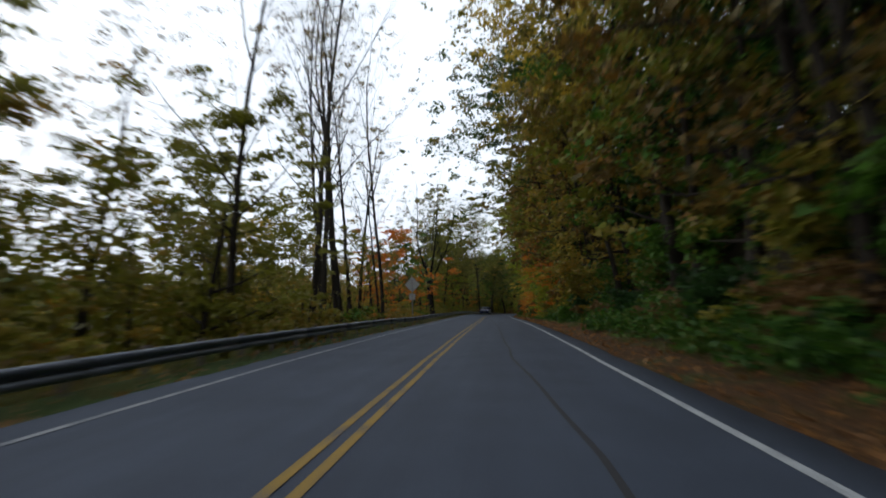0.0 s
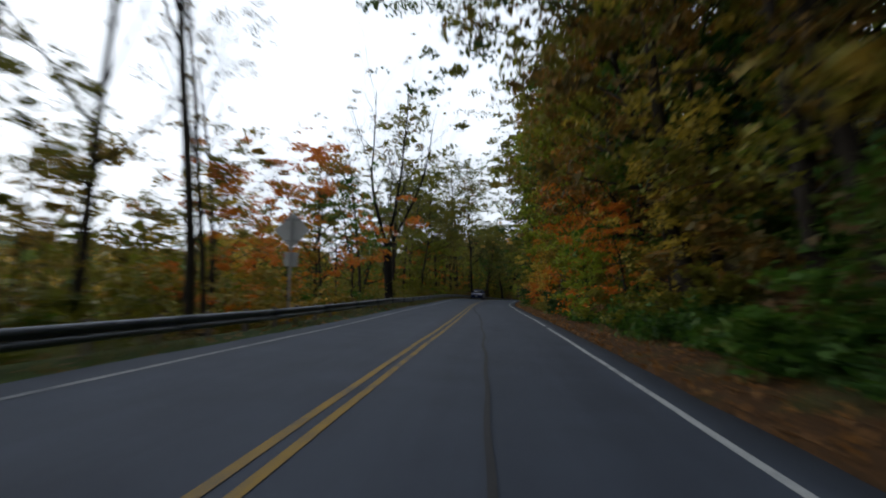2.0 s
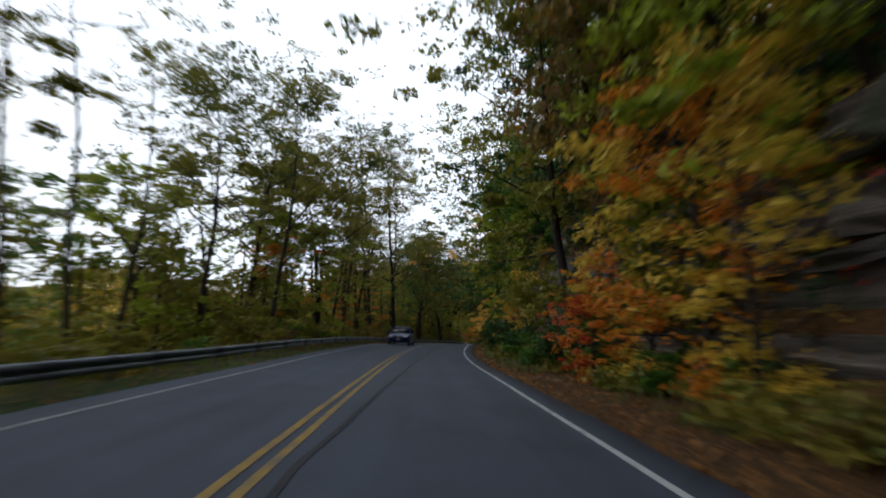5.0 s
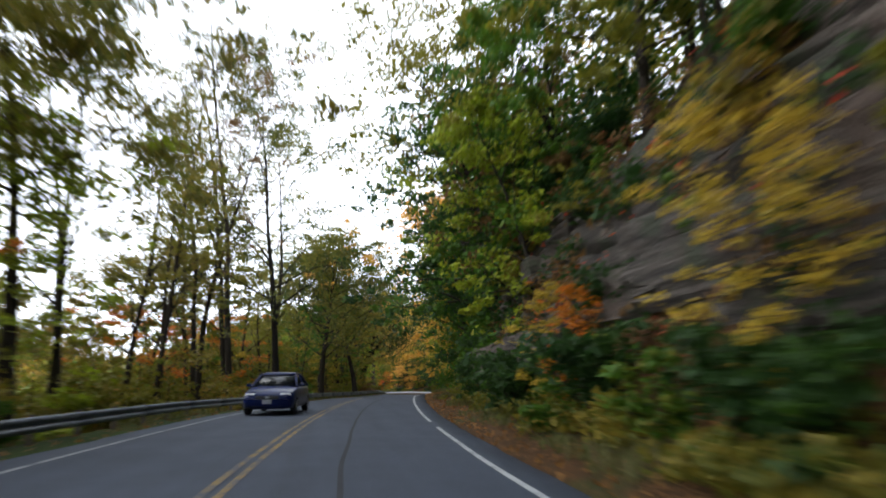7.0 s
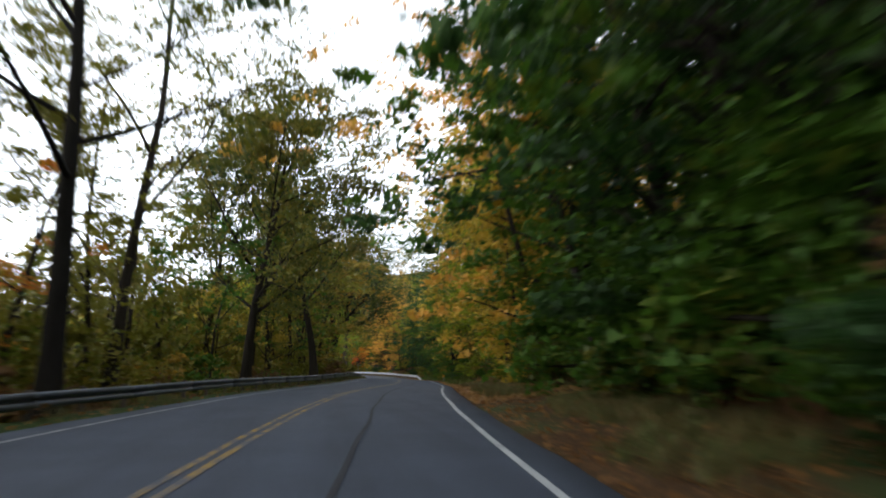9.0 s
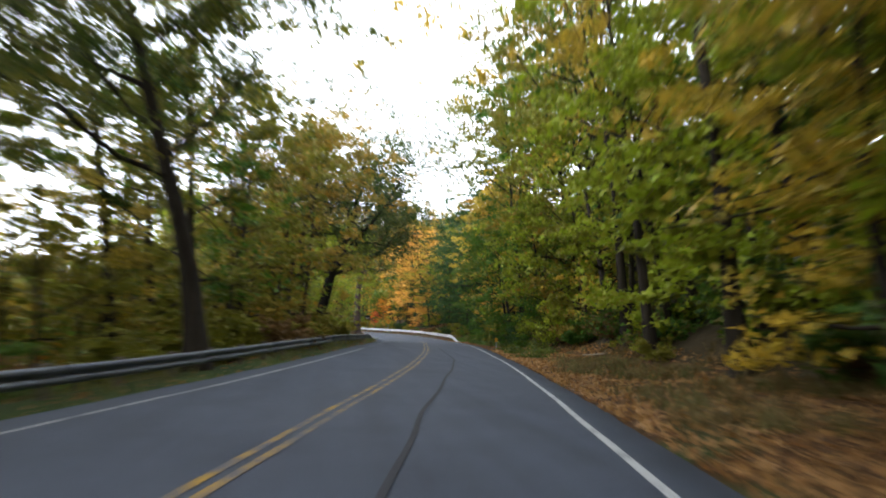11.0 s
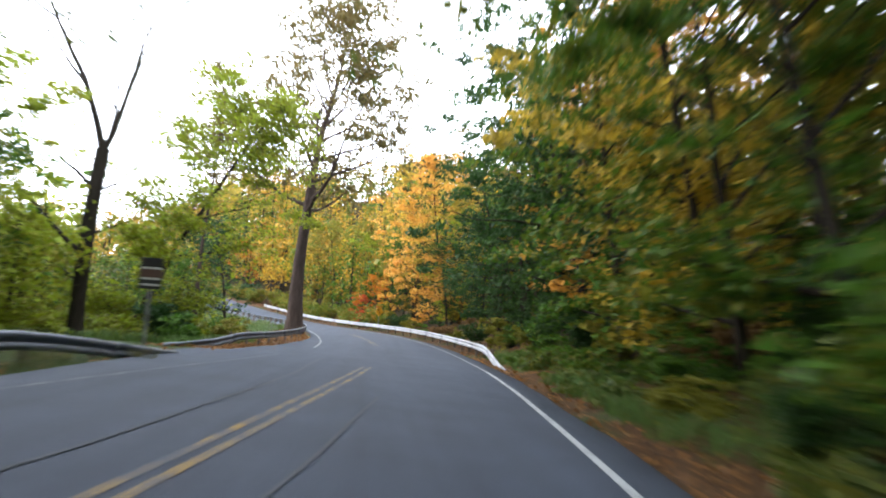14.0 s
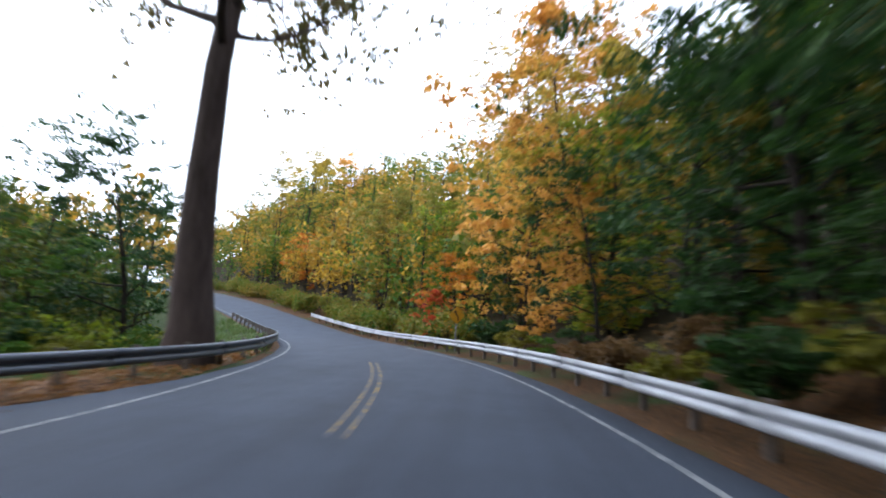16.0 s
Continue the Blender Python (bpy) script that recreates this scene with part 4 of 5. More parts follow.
for s, lat, kind, size in ((178.5, 6.7, H_GREEN, 0.6), (180.5, 6.2, H_DEEP, 0.5), (184, 6.0, H_GREEN, 0.5), (186, 6.1, H_DEEP, 0.5), (188.3, 5.9, H_OLIVE, 0.5), (200.5, 5.3, H_GREEN, 0.45)):
    stand(kind, s, lat, size)
row(190, 201, 2.6, [H_GREEN, H_GREEN, H_DEEP], 6.0, 7.2, (0.55, 0.8))
# ---- beyond the rail's start
for s, lat, size in ((206.5, 8.2, 0.78), (211, 8.3, 0.78), (215.5, 8.5, 0.75), (220.5, 8.8, 0.62), (213, 12, 1.0), (218, 11.6, 0.9), (231.5, 8.4, 0.5), (224, 8.0, 0.46), (204.5, 9.4, 1.0), (209, 9.6, 1.05)):
    stand(W_DEEP, s, lat, size, over=2)
for s, lat, kind, size in ((228.5, 9.4, W_PEACH, 1.1), (226, 9.4, W_GOLD, 0.85), (233, 10.2, W_PEACH, 0.85), (226.6, 8.6, W_PEACH, 0.5)):
    stand(kind, s, lat, size, over=3)
for s, lat, kind, size in ((308, 26, W_GOLD, 1.2), (313, 27, M_ORANGE, 1.6), (302, 30, W_PEACH, 1.1)):
    stand(kind, s, lat, size)
stand(T_GOLD, 285, 13, 0.95)
stand(T_TURN, 294, 13, 0.85)
stand(M_ORANGE, 279, 10.5, 1.1)
stand(T_TURN, 231, 11, 0.75)
stand(T_GOLD, 237, 12.5, 0.8)
stand(B_RUST, 228.5, 12, 1.0)
stand(B_WIDE, 234, 10.5, 0.85)
stand(M_ORANGE, 237.2, 6.9, 0.8)
stand(M_GOLD, 234.8, 6.5, 0.42)
stand(M_RED, 239, 6.2, 1.0)
row(214, 262, 5.0, [W_LIME, W_OLIVE, W_GREEN, W_TURN], 9, 12, (0.55, 0.8))
row(184, 222, 3.2, [H_DEEP, H_GREEN, H_BROWN, H_OLIVE], 7.2, 8.6, (0.7, 1.1))
for s, lat, size in ((209.5, 7.6, 0.45), (213, 7.5, 0.5), (216.5, 7.6, 0.5)):
    stand(W_DEEP, s, lat, size)
row(203, 240, 3.2, [H_OLIVE, H_BROWN, H_GREEN, H_DEEP], 6.2, 7.6, (0.55, 0.9))

# ---- left-hand side: the tall bare clump, thin trees and undergrowth
for s, lat, kind, size in ((18, -7.8, B_WIDE, 1.0), (26, -7.6, B_TALL, 1.0), (27.3, -7.2, B_TALL, 0.95), (28.6, -7.9, B_TALL2, 1.0), (30.5, -7.4, B_TALL, 0.9), (32, -7.5, B_TALL2, 1.05), (35, -7.6, B_TALL, 0.85),
                           (37.2, -7.9, B_WIDE, 0.9), (40.3, -6.9, B_TALL2, 1.1), (42.5, -7.6, B_TALL2, 0.8), (45, -8.5, B_WIDE, 0.7), (72, -6.4, S_OLIVE, 1.45), (76, -7.6, B_TALL2, 0.8), (68.5, -8.4, B_WIDE, 0.85),
                           (78.5, -7.4, B_TALL2, 0.75), (57, -8.0, S_RED, 1.0), (60, -9.5, S_TURN, 1.1), (54, -9, S_RED, 0.8), (63, -7.8, S_GREEN, 0.9), (110.5, -8.6, B_TALL2, 0.9), (116, -7.8, B_TALL2, 1.0),
                           (119.3, -7.2, B_TALL, 0.9), (120.8, -7.6, B_RUST, 1.3), (124.4, -7.0, B_TALL, 1.2), (125.2, -7.5, B_TALL, 1.05), (122.5, -9.5, S_RED, 0.6), (127, -9.2, S_RED, 0.7), (134, -7.6, B_LEAFY, 1.3), (129, -10, S_GOLD, 0.75), (117, -10, S_RED, 0.65), (113, -9.5, S_TURN, 0.75), (135, -7.6, S_OLIVE, 0.6), (143.5, -8.0, S_GREEN, 0.9)):
    stand(kind, s, lat, size)
row(-10, 26, 3.4, [S_OLIVE, B_WIDE, B_TALL2, W_OLIVE], -11, -7.4, (0.6, 0.8))
row(-6, 60, 6.5, [S_OLIVE, S_TURN, S_GOLD], -17, -11, (0.8, 1.1))
row(46, 104, 5.5, [S_OLIVE, S_TURN, S_GREEN, S_RED, B_RUST], -13, -8.5, (0.6, 0.85))
row(86, 108, 3.2, [T_OLIVE, W_LIME, W_TURN, W_OLIVE], -10.2, -8.0, (0.72, 0.9))
row(70, 86, 3.4, [S_GREEN, B_LEAFY, W_OLIVE], -11.5, -8.2, (0.6, 0.8))
stand(tree_model("spreading_tree", 48, 13, 0.24, L_OAK, 6500, 0.33, 0.7, label="broad olive tree spreading over the rail", **(DENSE | dict(start=0.5, ratio=(0.52, 0.5), angle=(72, 48), kids=(15, 7)))), 104.6, -6.9, 1.0, over=4)
row(107, 122, 2.8, [W_LIME, W_TURN, W_OLIVE], -12, -8.6, (0.5, 0.7))
row(60, 84, 4.0, [B_RUST, S_TURN, S_OLIVE], -15, -9.5, (0.55, 0.75))
row(106, 184, 6.0, [S_OLIVE, S_GOLD, S_TURN, S_GREEN], -16, -9, (0.6, 0.85))
row(146, 173, 4.5, [S_GREEN, S_OLIVE, S_GOLD, W_OLIVE], -10.5, -7.2, (0.7, 0.95))
for s, lat, kind, size in ((146, -9.6, T_OLIVE, 0.75), (139.5, -8.6, S_GREEN, 0.7), (150, -8.2, T_OLIVE, 0.8), (156, -8.8, T_OLIVE, 0.8), (153, -11, W_OLIVE, 0.9), (160, -9.4, W_GREEN, 0.9), (167, -9.0, T_OLIVE, 0.72), (171.5, -10.8, W_TURN, 0.68), (178, -12.8, W_TURN, 0.7), (175, -7.9, T_TURN, 0.7), (172, -8.3, S_TURN, 1.15), (177, -10.3, W_TURN, 0.5), (136, -10, S_OLIVE, 0.6), (131, -9.5, W_OLIVE, 0.75), (128.5, -10.8, W_OLIVE, 0.8)):
    stand(kind, s, lat, size)
row(20, 48, 2.6, [S_OLIVE, S_TURN, B_WIDE, S_OLIVE, B_RUST], -13, -8.4, (0.5, 0.75))
row(-6, 190, 2.7, [H_OLIVE, H_AMBER, H_AMBER, H_BROWN, H_GREEN], -8.0, -5.9, (0.8, 1.35))
for s, lat, size in ((96, -7.6, 0.95), (101, -8.2, 0.85), (108.5, -7.8, 0.9), (114.5, -8.6, 0.85), (118, -8.4, 0.8), (122.5, -8.8, 0.85), (127.5, -8.0, 0.9), (131, -9.0, 0.85), (134.5, -8.4, 0.75)):
    stand(B_LEAFY, s, lat, size)
row(26, 62, 6, [H_TURN], -8.5, -6.5, (0.8, 1.2))
for s, lat, kind, size in ((168, -9.2, W_TURN, 1.0), (172.5, -8.0, W_TURN, 0.95), (177, -10.2, W_LIME, 0.85), (179.5, -8.6, T_TURN, 0.75)):
    stand(kind, s, lat, size, over=3)
# ---- inside of the last bend
row(200, 232, 2.2, [H_GREEN, H_OLIVE, H_GREEN, H_DEEP], -10, -6.6, (0.5, 0.9))
row(225, 262, 2.6, [W_GREEN, S_GREEN, W_DEEP, W_GREEN], -17, -8.5, (0.42, 0.58))
row(214, 236, 3.2, [W_OLIVE, W_GREEN, S_GREEN], -22, -14, (0.35, 0.5))
stand(W_LIME, 203.5, -15.2, 0.9)
stand(W_GREEN, 199, -17, 0.85)
row(184, 208, 2.8, [S_GREEN, W_LIME, W_GREEN, W_LIME], -24, -15.5, (0.75, 1.05))

# ---- woods deeper in, on both sides and far off
wood = random.Random(8)
L_FAR_A = leaf_material("far_green_leaves", [DEEP, GREEN, OLIVE, (0.20, 0.16, 0.03)], 0.09)
L_FAR_B = leaf_material("far_autumn_leaves", [GREEN, OLIVE, (0.22, 0.17, 0.03), (0.38, 0.20, 0.02), GOLD], 0.09)
L_FAR_C = leaf_material("far_lime_leaves", [GREEN, OLIVE, LIME, (0.28, 0.25, 0.03)], 0.09)
woodland("far_woods", spots(wood, 196, 300, 0.8, -70, -19, (8, 11.5), (2.4, 3.6)), L_FAR_C, "yellow-green woods beyond the side road", 10, 0.85, 100)
L_UNDER = leaf_material("undergrowth_leaves", [DEEP, GREEN, OLIVE, (0.20, 0.15, 0.03), AMBER], 0.2)
L_INNER = leaf_material("inner_leaves", [DEEP, GREEN, OLIVE, (0.16, 0.14, 0.02), (0.26, 0.18, 0.02)], 0.2)
# Shade under and between the slope's trees is put into these leaf colours.
L_UNDER_SHADED = leaf_material("shaded_undergrowth_leaves", [(0.010, 0.026, 0.010), DEEP, GREEN, BROWN], 0.2)
woodland("undergrowth", spots(wood, -6, 60, 1.5, -13.5, -8.5, (2.6, 4.6), (1.4, 2.2)) + spots(wood, 60, 188, 1.7, -12.5, -8.0, (1.8, 3.4), (1.2, 2.0)), L_UNDER, "tangled olive and amber undergrowth below the rail", 11, 0.3, 330, "undergrowth")
woodland("undergrowth", spots(wood, -6, 64, 1.6, 7.8, 10.5, (1.2, 2.6), (1.0, 1.7)) + spots(wood, 120, 222, 1.9, 8.8, 12.5, (1.0, 2.4), (1.0, 1.7)) + spots(wood, 116, 150, 1.0, 7.7, 10.5, (0.9, 2.4), (0.9, 1.5)), L_UNDER_SHADED, "undergrowth beneath the slope's trees, shade put into its colour", 12, 0.3, 300, "undergrowth")
woodland("undergrowth", spots(wood, -8, 64, 0.7, 6.0, 7.4, (0.5, 1.4), (0.7, 1.2)), L_UNDER_SHADED, "low weeds and ferns at the slope's foot, darkened as shaded", 14, 0.22, 190, "undergrowth")
woodland("undergrowth", spots(random.Random(31), 64, 118, 1.2, 5.9, 6.8, (0.5, 1.1), (0.6, 1.0)), L_OAK, "low olive weeds below the rock", 21, 0.22, 190, "undergrowth")
woodland("undergrowth", spots(random.Random(32), 170, 204, 1.1, 5.3, 7.4, (0.3, 0.8), (0.6, 1.1)), L_OAK, "low olive weeds on the verge", 22, 0.20, 170, "undergrowth")
woodland("inner_woods", spots(random.Random(33), 224, 252, 1.3, -24, -10.5, (4.5, 7.5), (1.8, 2.6)), L_SHADE, "dark green thicket inside the bend", 23, 0.34, 300)
woodland("far_woods", spots(random.Random(35), 226, 262, 0.8, -36, -20, (9, 12), (2.2, 3.2)), L_OAK, "tall olive woods inside the bend", 25, 0.5, 220)
woodland("inner_woods", spots(random.Random(34), 186, 207, 1.0, -21, -13.5, (6, 8.5), (1.8, 2.6)), L_LIME, "bright green thicket behind the forked tree", 24, 0.34, 320)
woodland("undergrowth", spots(wood, 92, 136, 0.9, -9.8, -6.9, (2.6, 5.4), (1.2, 2.0)), L_INNER, "green and yellow bushes behind the rail", 18, 0.28, 260, "undergrowth")
woodland("undergrowth", spots(wood, 200, 240, 0.9, -17, -9, (1.0, 1.9), (1.0, 1.8)), L_FAR_C, "yellow-green weeds inside the bend", 19, 0.28, 300, "undergrowth")
woodland("undergrowth", spots(wood, 234, 300, 1.2, 5.9, 8.0, (1.4, 2.6), (1.0, 1.7)), L_UNDER, "olive weeds and bushes above the rail", 13, 0.3, 300, "undergrowth")
# Infill behind the front row; its leaf colour carries the shade there.
woodland("inner_woods", spots(wood, -20, 66, 1.7, 9.4, 11.2, (9, 13), (2.2, 3.0)) + spots(wood, 64, 118, 2.4, 11.2, 12.6, (8, 12), (2.2, 3.0)) + spots(wood, 118, 138, 1.3, 9.8, 11.6, (13, 18), (2.4, 3.2)), L_UNDER_SHADED, "woods between the slope's trees, leaves coloured as in shade", 15, 0.46, 300)
woodland("undergrowth", spots(wood, 117, 141, 0.7, 8.6, 11.5, (2.5, 5.5), (1.5, 2.2)), L_GREEN, "deep green thicket on the bank", 20, 0.34, 300, "undergrowth")
woodland("inner_woods", spots(wood, 140, 204, 1.6, 10.2, 12.0, (8, 12), (2.2, 3.0)) + spots(wood, 203, 226, 1.2, 10.5, 13.0, (10, 14), (2.2, 3.0)), L_INNER, "yellow-green woods behind the roadside trees", 16, 0.46, 300)
woodland("inner_woods", spots(wood, 84, 112, 1.8, -12.5, -9.6, (7, 11), (2.0, 2.8)) + spots(wood, 146, 184, 2.0, -13, -9.5, (6, 9), (2.0, 2.8)) + spots(wood, -4, 24, 1.6, -13, -9.0, (6, 9), (1.8, 2.4)) + spots(wood, 24, 64, 2.8, -14, -10, (5.5, 8), (1.8, 2.4)) + spots(wood, 126, 147, 1.2, -13, -8.8, (7, 10), (1.8, 2.4)) + spots(wood, 176, 200, 1.6, -18, -12.5, (8, 11), (2.0, 2.8)), L_INNER, "olive woods below the rail", 17, 0.42, 300)
woodland("inner_woods", spots(wood, -30, 66, 2.6, 12.5, 17, (14, 20), (2.8, 3.8)) + spots(wood, 66, 140, 2.8, 13, 18, (14, 20), (2.8, 3.8)) + spots(wood, 120, 136, 2.0, 11.5, 13.5, (15, 19), (2.6, 3.4)), L_FAR_A, "dark green woods high on the slope", 1)
woodland("inner_woods", spots(wood, 144, 262, 2.2, 13.5, 20, (10, 14), (2.6, 3.6)) + spots(wood, 60, 150, 8, 16, 22, (15, 19), (2.8, 3.8)), L_FAR_B, "golden and amber woods above the road", 2)
woodland("far_woods", spots(wood, 240, 300, 1.0, 8, 22, (7, 11), (2.2, 3.2)) + spots(wood, 240, 320, 2.2, 20, 48, (13, 18), (2.8, 4)), L_FAR_B, "gold and olive woods above the curving rail", 7, 0.55, 150)
woodland("far_woods", spots(wood, 236, 310, 1.1, 8, 24, (7, 11), (2.2, 3.2)) + spots(wood, 240, 340, 1.2, 20, 48, (13, 18), (2.8, 4)), L_FAR_A, "green woods above the curving rail", 8, 0.55, 150)
woodland("far_woods", spots(wood, 260, 420, 1.4, 9, 60, (9, 14), (2.4, 3.6)) + spots(wood, 250, 460, 0.8, -90, -8, (9, 14), (2.6, 3.8)), L_FAR_B, "hazy autumn woods on the far hill", 3, 1.0, 90)
woodland("far_woods", spots(wood, 236, 420, 1.3, 9, 70, (9, 14), (2.4, 3.6)) + spots(wood, 255, 460, 1.6, -90, -8, (9, 14), (2.6, 3.8)), L_FAR_A, "green woods beyond the bend", 4, 1.0, 90)
woodland("far_woods", spots(wood, -70, 200, 0.8, -62, -15, (6.5, 9.5), (3.0, 5.0)), L_FAR_A, "low woods in the valley below the road", 5, 1.15, 55)
woodland("far_woods", spots(wood, -50, 245, 1.3, 19, 70, (10, 15), (3.0, 5.0)), L_FAR_A, "woods on the hill above the road", 9, 1.35, 70)
woodland("far_woods", spots(wood, -100, 340, 1.1, -200, -58, (9, 13), (4.5, 7.5)), L_FAR_B, "autumn woods across the valley", 6, 1.5, 70)

# ---------------------------------------------------------------- trees that stand out
# big dense round tree behind the rail
stand(tree_model("round_tree", 61, 14.5, 0.30, L_OAK, 11000, 0.32, 0.8, label="large dense olive-green tree behind the rail", **(DENSE | dict(start=0.28, kids=(22, 9), ratio=(0.42, 0.5), angle=(62, 48), wander=0.06))), 143.3, -6.1, 0.95)
stand(tree_model("round_tree", 62, 14, 0.34, L_OAK, 6500, 0.32, 0.75, label="dark-stemmed leafy tree behind the rail", **(DENSE | dict(start=0.36, kids=(18, 8), angle=(64, 48)))), 154.1, -5.1, 0.9)
# tall straight tree just behind the rail
stand(tree_model("straight_tree", 71, 22, 0.25, L_SHADE, 7500, 0.26, 0.6, M_BARK_DARK, (-0.05, 0), "tall straight dark-stemmed tree behind the rail", **(BARE | dict(start=0.22, kids=(19, 6, 3), ratio=(0.34, 0.45, 0.5), angle=(62, 46, 42), rise=0.03))), 127.4, -5.2, 1.0, math.degrees(heading(127)))
# forked tree by the road
FORK = dict(levels=3, kids=(0, 11, 6), ratio=(0.4, 0.42, 0.5), angle=(50, 48, 45), segs=(10, 9, 5, 3), rise=0.05, wander=0.08, thin=0.55)
fork = tree_model("forked_tree", 63, 0, 0.36, L_SHADE, 17500, 0.26, 1.05, M_BARK_DARK, lean=(0.10, 0), sprays=14, label="big dark tree forked into heavy limbs",
                  forks=[(5.4, (0.22, 0.1, 1), 11.0, 0.31), (5.4, (0.78, 0.25, 0.7), 12.0, 0.16), (5.4, (0.15, 0.75, 0.9), 7.5, 0.14), (5.4, (-0.35, -0.55, 0.9), 7.5, 0.15), (5.4, (0.98, 0.1, 0.02), 6.4, 0.19, 0.17), (5.3, (-0.6, -0.1, 0.9), 8.0, 0.20), (5.4, (0.55, -0.4, 0.9), 11.0, 0.14), (5.4, (-0.2, 0.5, 0.9), 8.0, 0.13)], **FORK)
stand(fork, 185.4, -8.7, 1.1, math.degrees(heading(172)))
stand(tree_model("dark_tree", 64, 0, 0.26, L_SHADE, 6500, 0.24, 0.55, M_BARK_DARK, lean=(-0.09, 0), sprays=30, label="dark leaning tree with rising limbs",
                 forks=[(4.6, (-0.35, 0, 1), 8.5, 0.18), (4.6, (0.35, 0.2, 1), 8, 0.15), (4.5, (-0.9, 0.2, 0.7), 6, 0.11)], **FORK), 188, -10.3, 1.1, math.degrees(heading(172)))
# bare forked tree over the road
TRI = dict(levels=3, kids=(0, 9, 7), ratio=(0.4, 0.42, 0.5), angle=(50, 42, 42), segs=(10, 10, 6, 3), rise=0.06, wander=0.07, thin=0.55)
stand(tree_model("forked_bare_tree", 65, 0, 0.29, L_SPARSE, 900, 0.2, 0.3, M_BARK_DARK, label="bare tree forked into three tall stems",
                 forks=[(4.8, (-0.18, 0, 1), 13, 0.16), (4.8, (0.12, 0.1, 1), 13, 0.15), (4.7, (0.45, -0.1, 1), 11.5, 0.13), (4.6, (-0.6, 0.2, 0.9), 7, 0.07)], **TRI), 66.8, -5.9, 1.0, math.degrees(heading(60)))
# tall pale tree in the bend
SYC = dict(levels=3, kids=(28, 8, 5), start=0.38, ratio=(0.38, 0.45, 0.5), angle=(66, 48, 42), rise=0.03, wander=0.11, thin=0.5, segs=(16, 8, 5, 3))
L_SYC = leaf_material("sycamore_leaves", [(0.05, 0.06, 0.02), (0.09, 0.085, 0.025), (0.15, 0.11, 0.035), BROWN])
stand(tree_model("sycamore", 66, 20.5, 0.52, L_SYC, 6500, 0.42, 0.6, M_BARK_GREY, (0.01, 0), sprays=12, label="tall grey-barked sycamore with thin foliage", **SYC), 219.6, -4.6, 1.0, math.degrees(heading(205)))
# grey dead-topped tree, leaning ivy-clad tree, thin pole-like tree
stand(tree_model("dead_topped_tree", 67, 0, 0.27, L_SPARSE, 60, 0.16, 0.3, M_BARK, (-0.03, 0), "grey-brown tree with bare forked top limbs",
                 forks=[(8.2, (-0.34, 0, 1), 9.5, 0.17), (8.2, (0.26, 0.1, 1), 9.5, 0.15), (8.1, (-0.06, 0.2, 1), 7.5, 0.10), (4.3, (-0.9, 0, 0.75), 5.0, 0.13), (5.2, (0.9, 0.1, 0.15), 2.2, 0.07), (3.4, (-0.9, 0.2, 0.1), 1.6, 0.09), (6.4, (0.95, -0.2, 0.2), 2.6, 0.08), (7.2, (-0.8, 0.3, 0.6), 4.0, 0.10)],
                 **(FORK | dict(kids=(0, 5, 3), angle=(50, 34, 40), ratio=(0.4, 0.45, 0.5), thin=0.7))), 203.4, -12.1, 1.0, math.degrees(heading(195)))
stand(tree_model("leaning_tree", 68, 13.5, 0.20, L_LIME, 9500, 0.28, 0.75, None, (0.24, 0), "leaning tree clad in green foliage", **(DENSE | dict(start=0.06, ratio=(0.30, 0.5)))), 207, -11.6, 1.0, math.degrees(heading(195)))
stand(tree_model("slim_tree", 69, 14, 0.17, L_SYC, 2600, 0.26, 0.45, M_BARK_GREY, (-0.03, 0), "slim straight tree with leaves at the top", **(BARE | dict(start=0.55, levels=2, kids=(10, 6)))), 217, -10.4, 1.0, 0)

# ---------------------------------------------------------------- layered rock face
face = thing("rock_face", Matrix(), "ledged brown sandstone outcrop above the road", "rock", kind="structure")


def rock_mesh(seed):
    bm = bmesh.new()
    bmesh.ops.create_cube(bm, size=1.0)
    bmesh.ops.subdivide_edges(bm, edges=bm.edges[:], cuts=2, use_grid_fill=True)
    r = np.random.default_rng(seed)
    for v in bm.verts:
        c = v.co.copy()
        edge = sum(abs(a) > 0.49 for a in c)
        v.co = c * (1 - 0.05 * max(edge - 1, 0)) + Vector(r.normal(size=3) * [0.045, 0.035, 0.075])
    me = bpy.data.meshes.new("rock")
    bm.normal_update()
    bm.to_mesh(me)
    bm.free()
    me.materials.append(M_ROCK)
    return me


ROCKS = [rock_mesh(k) for k in range(7)]
rng = random.Random(9)
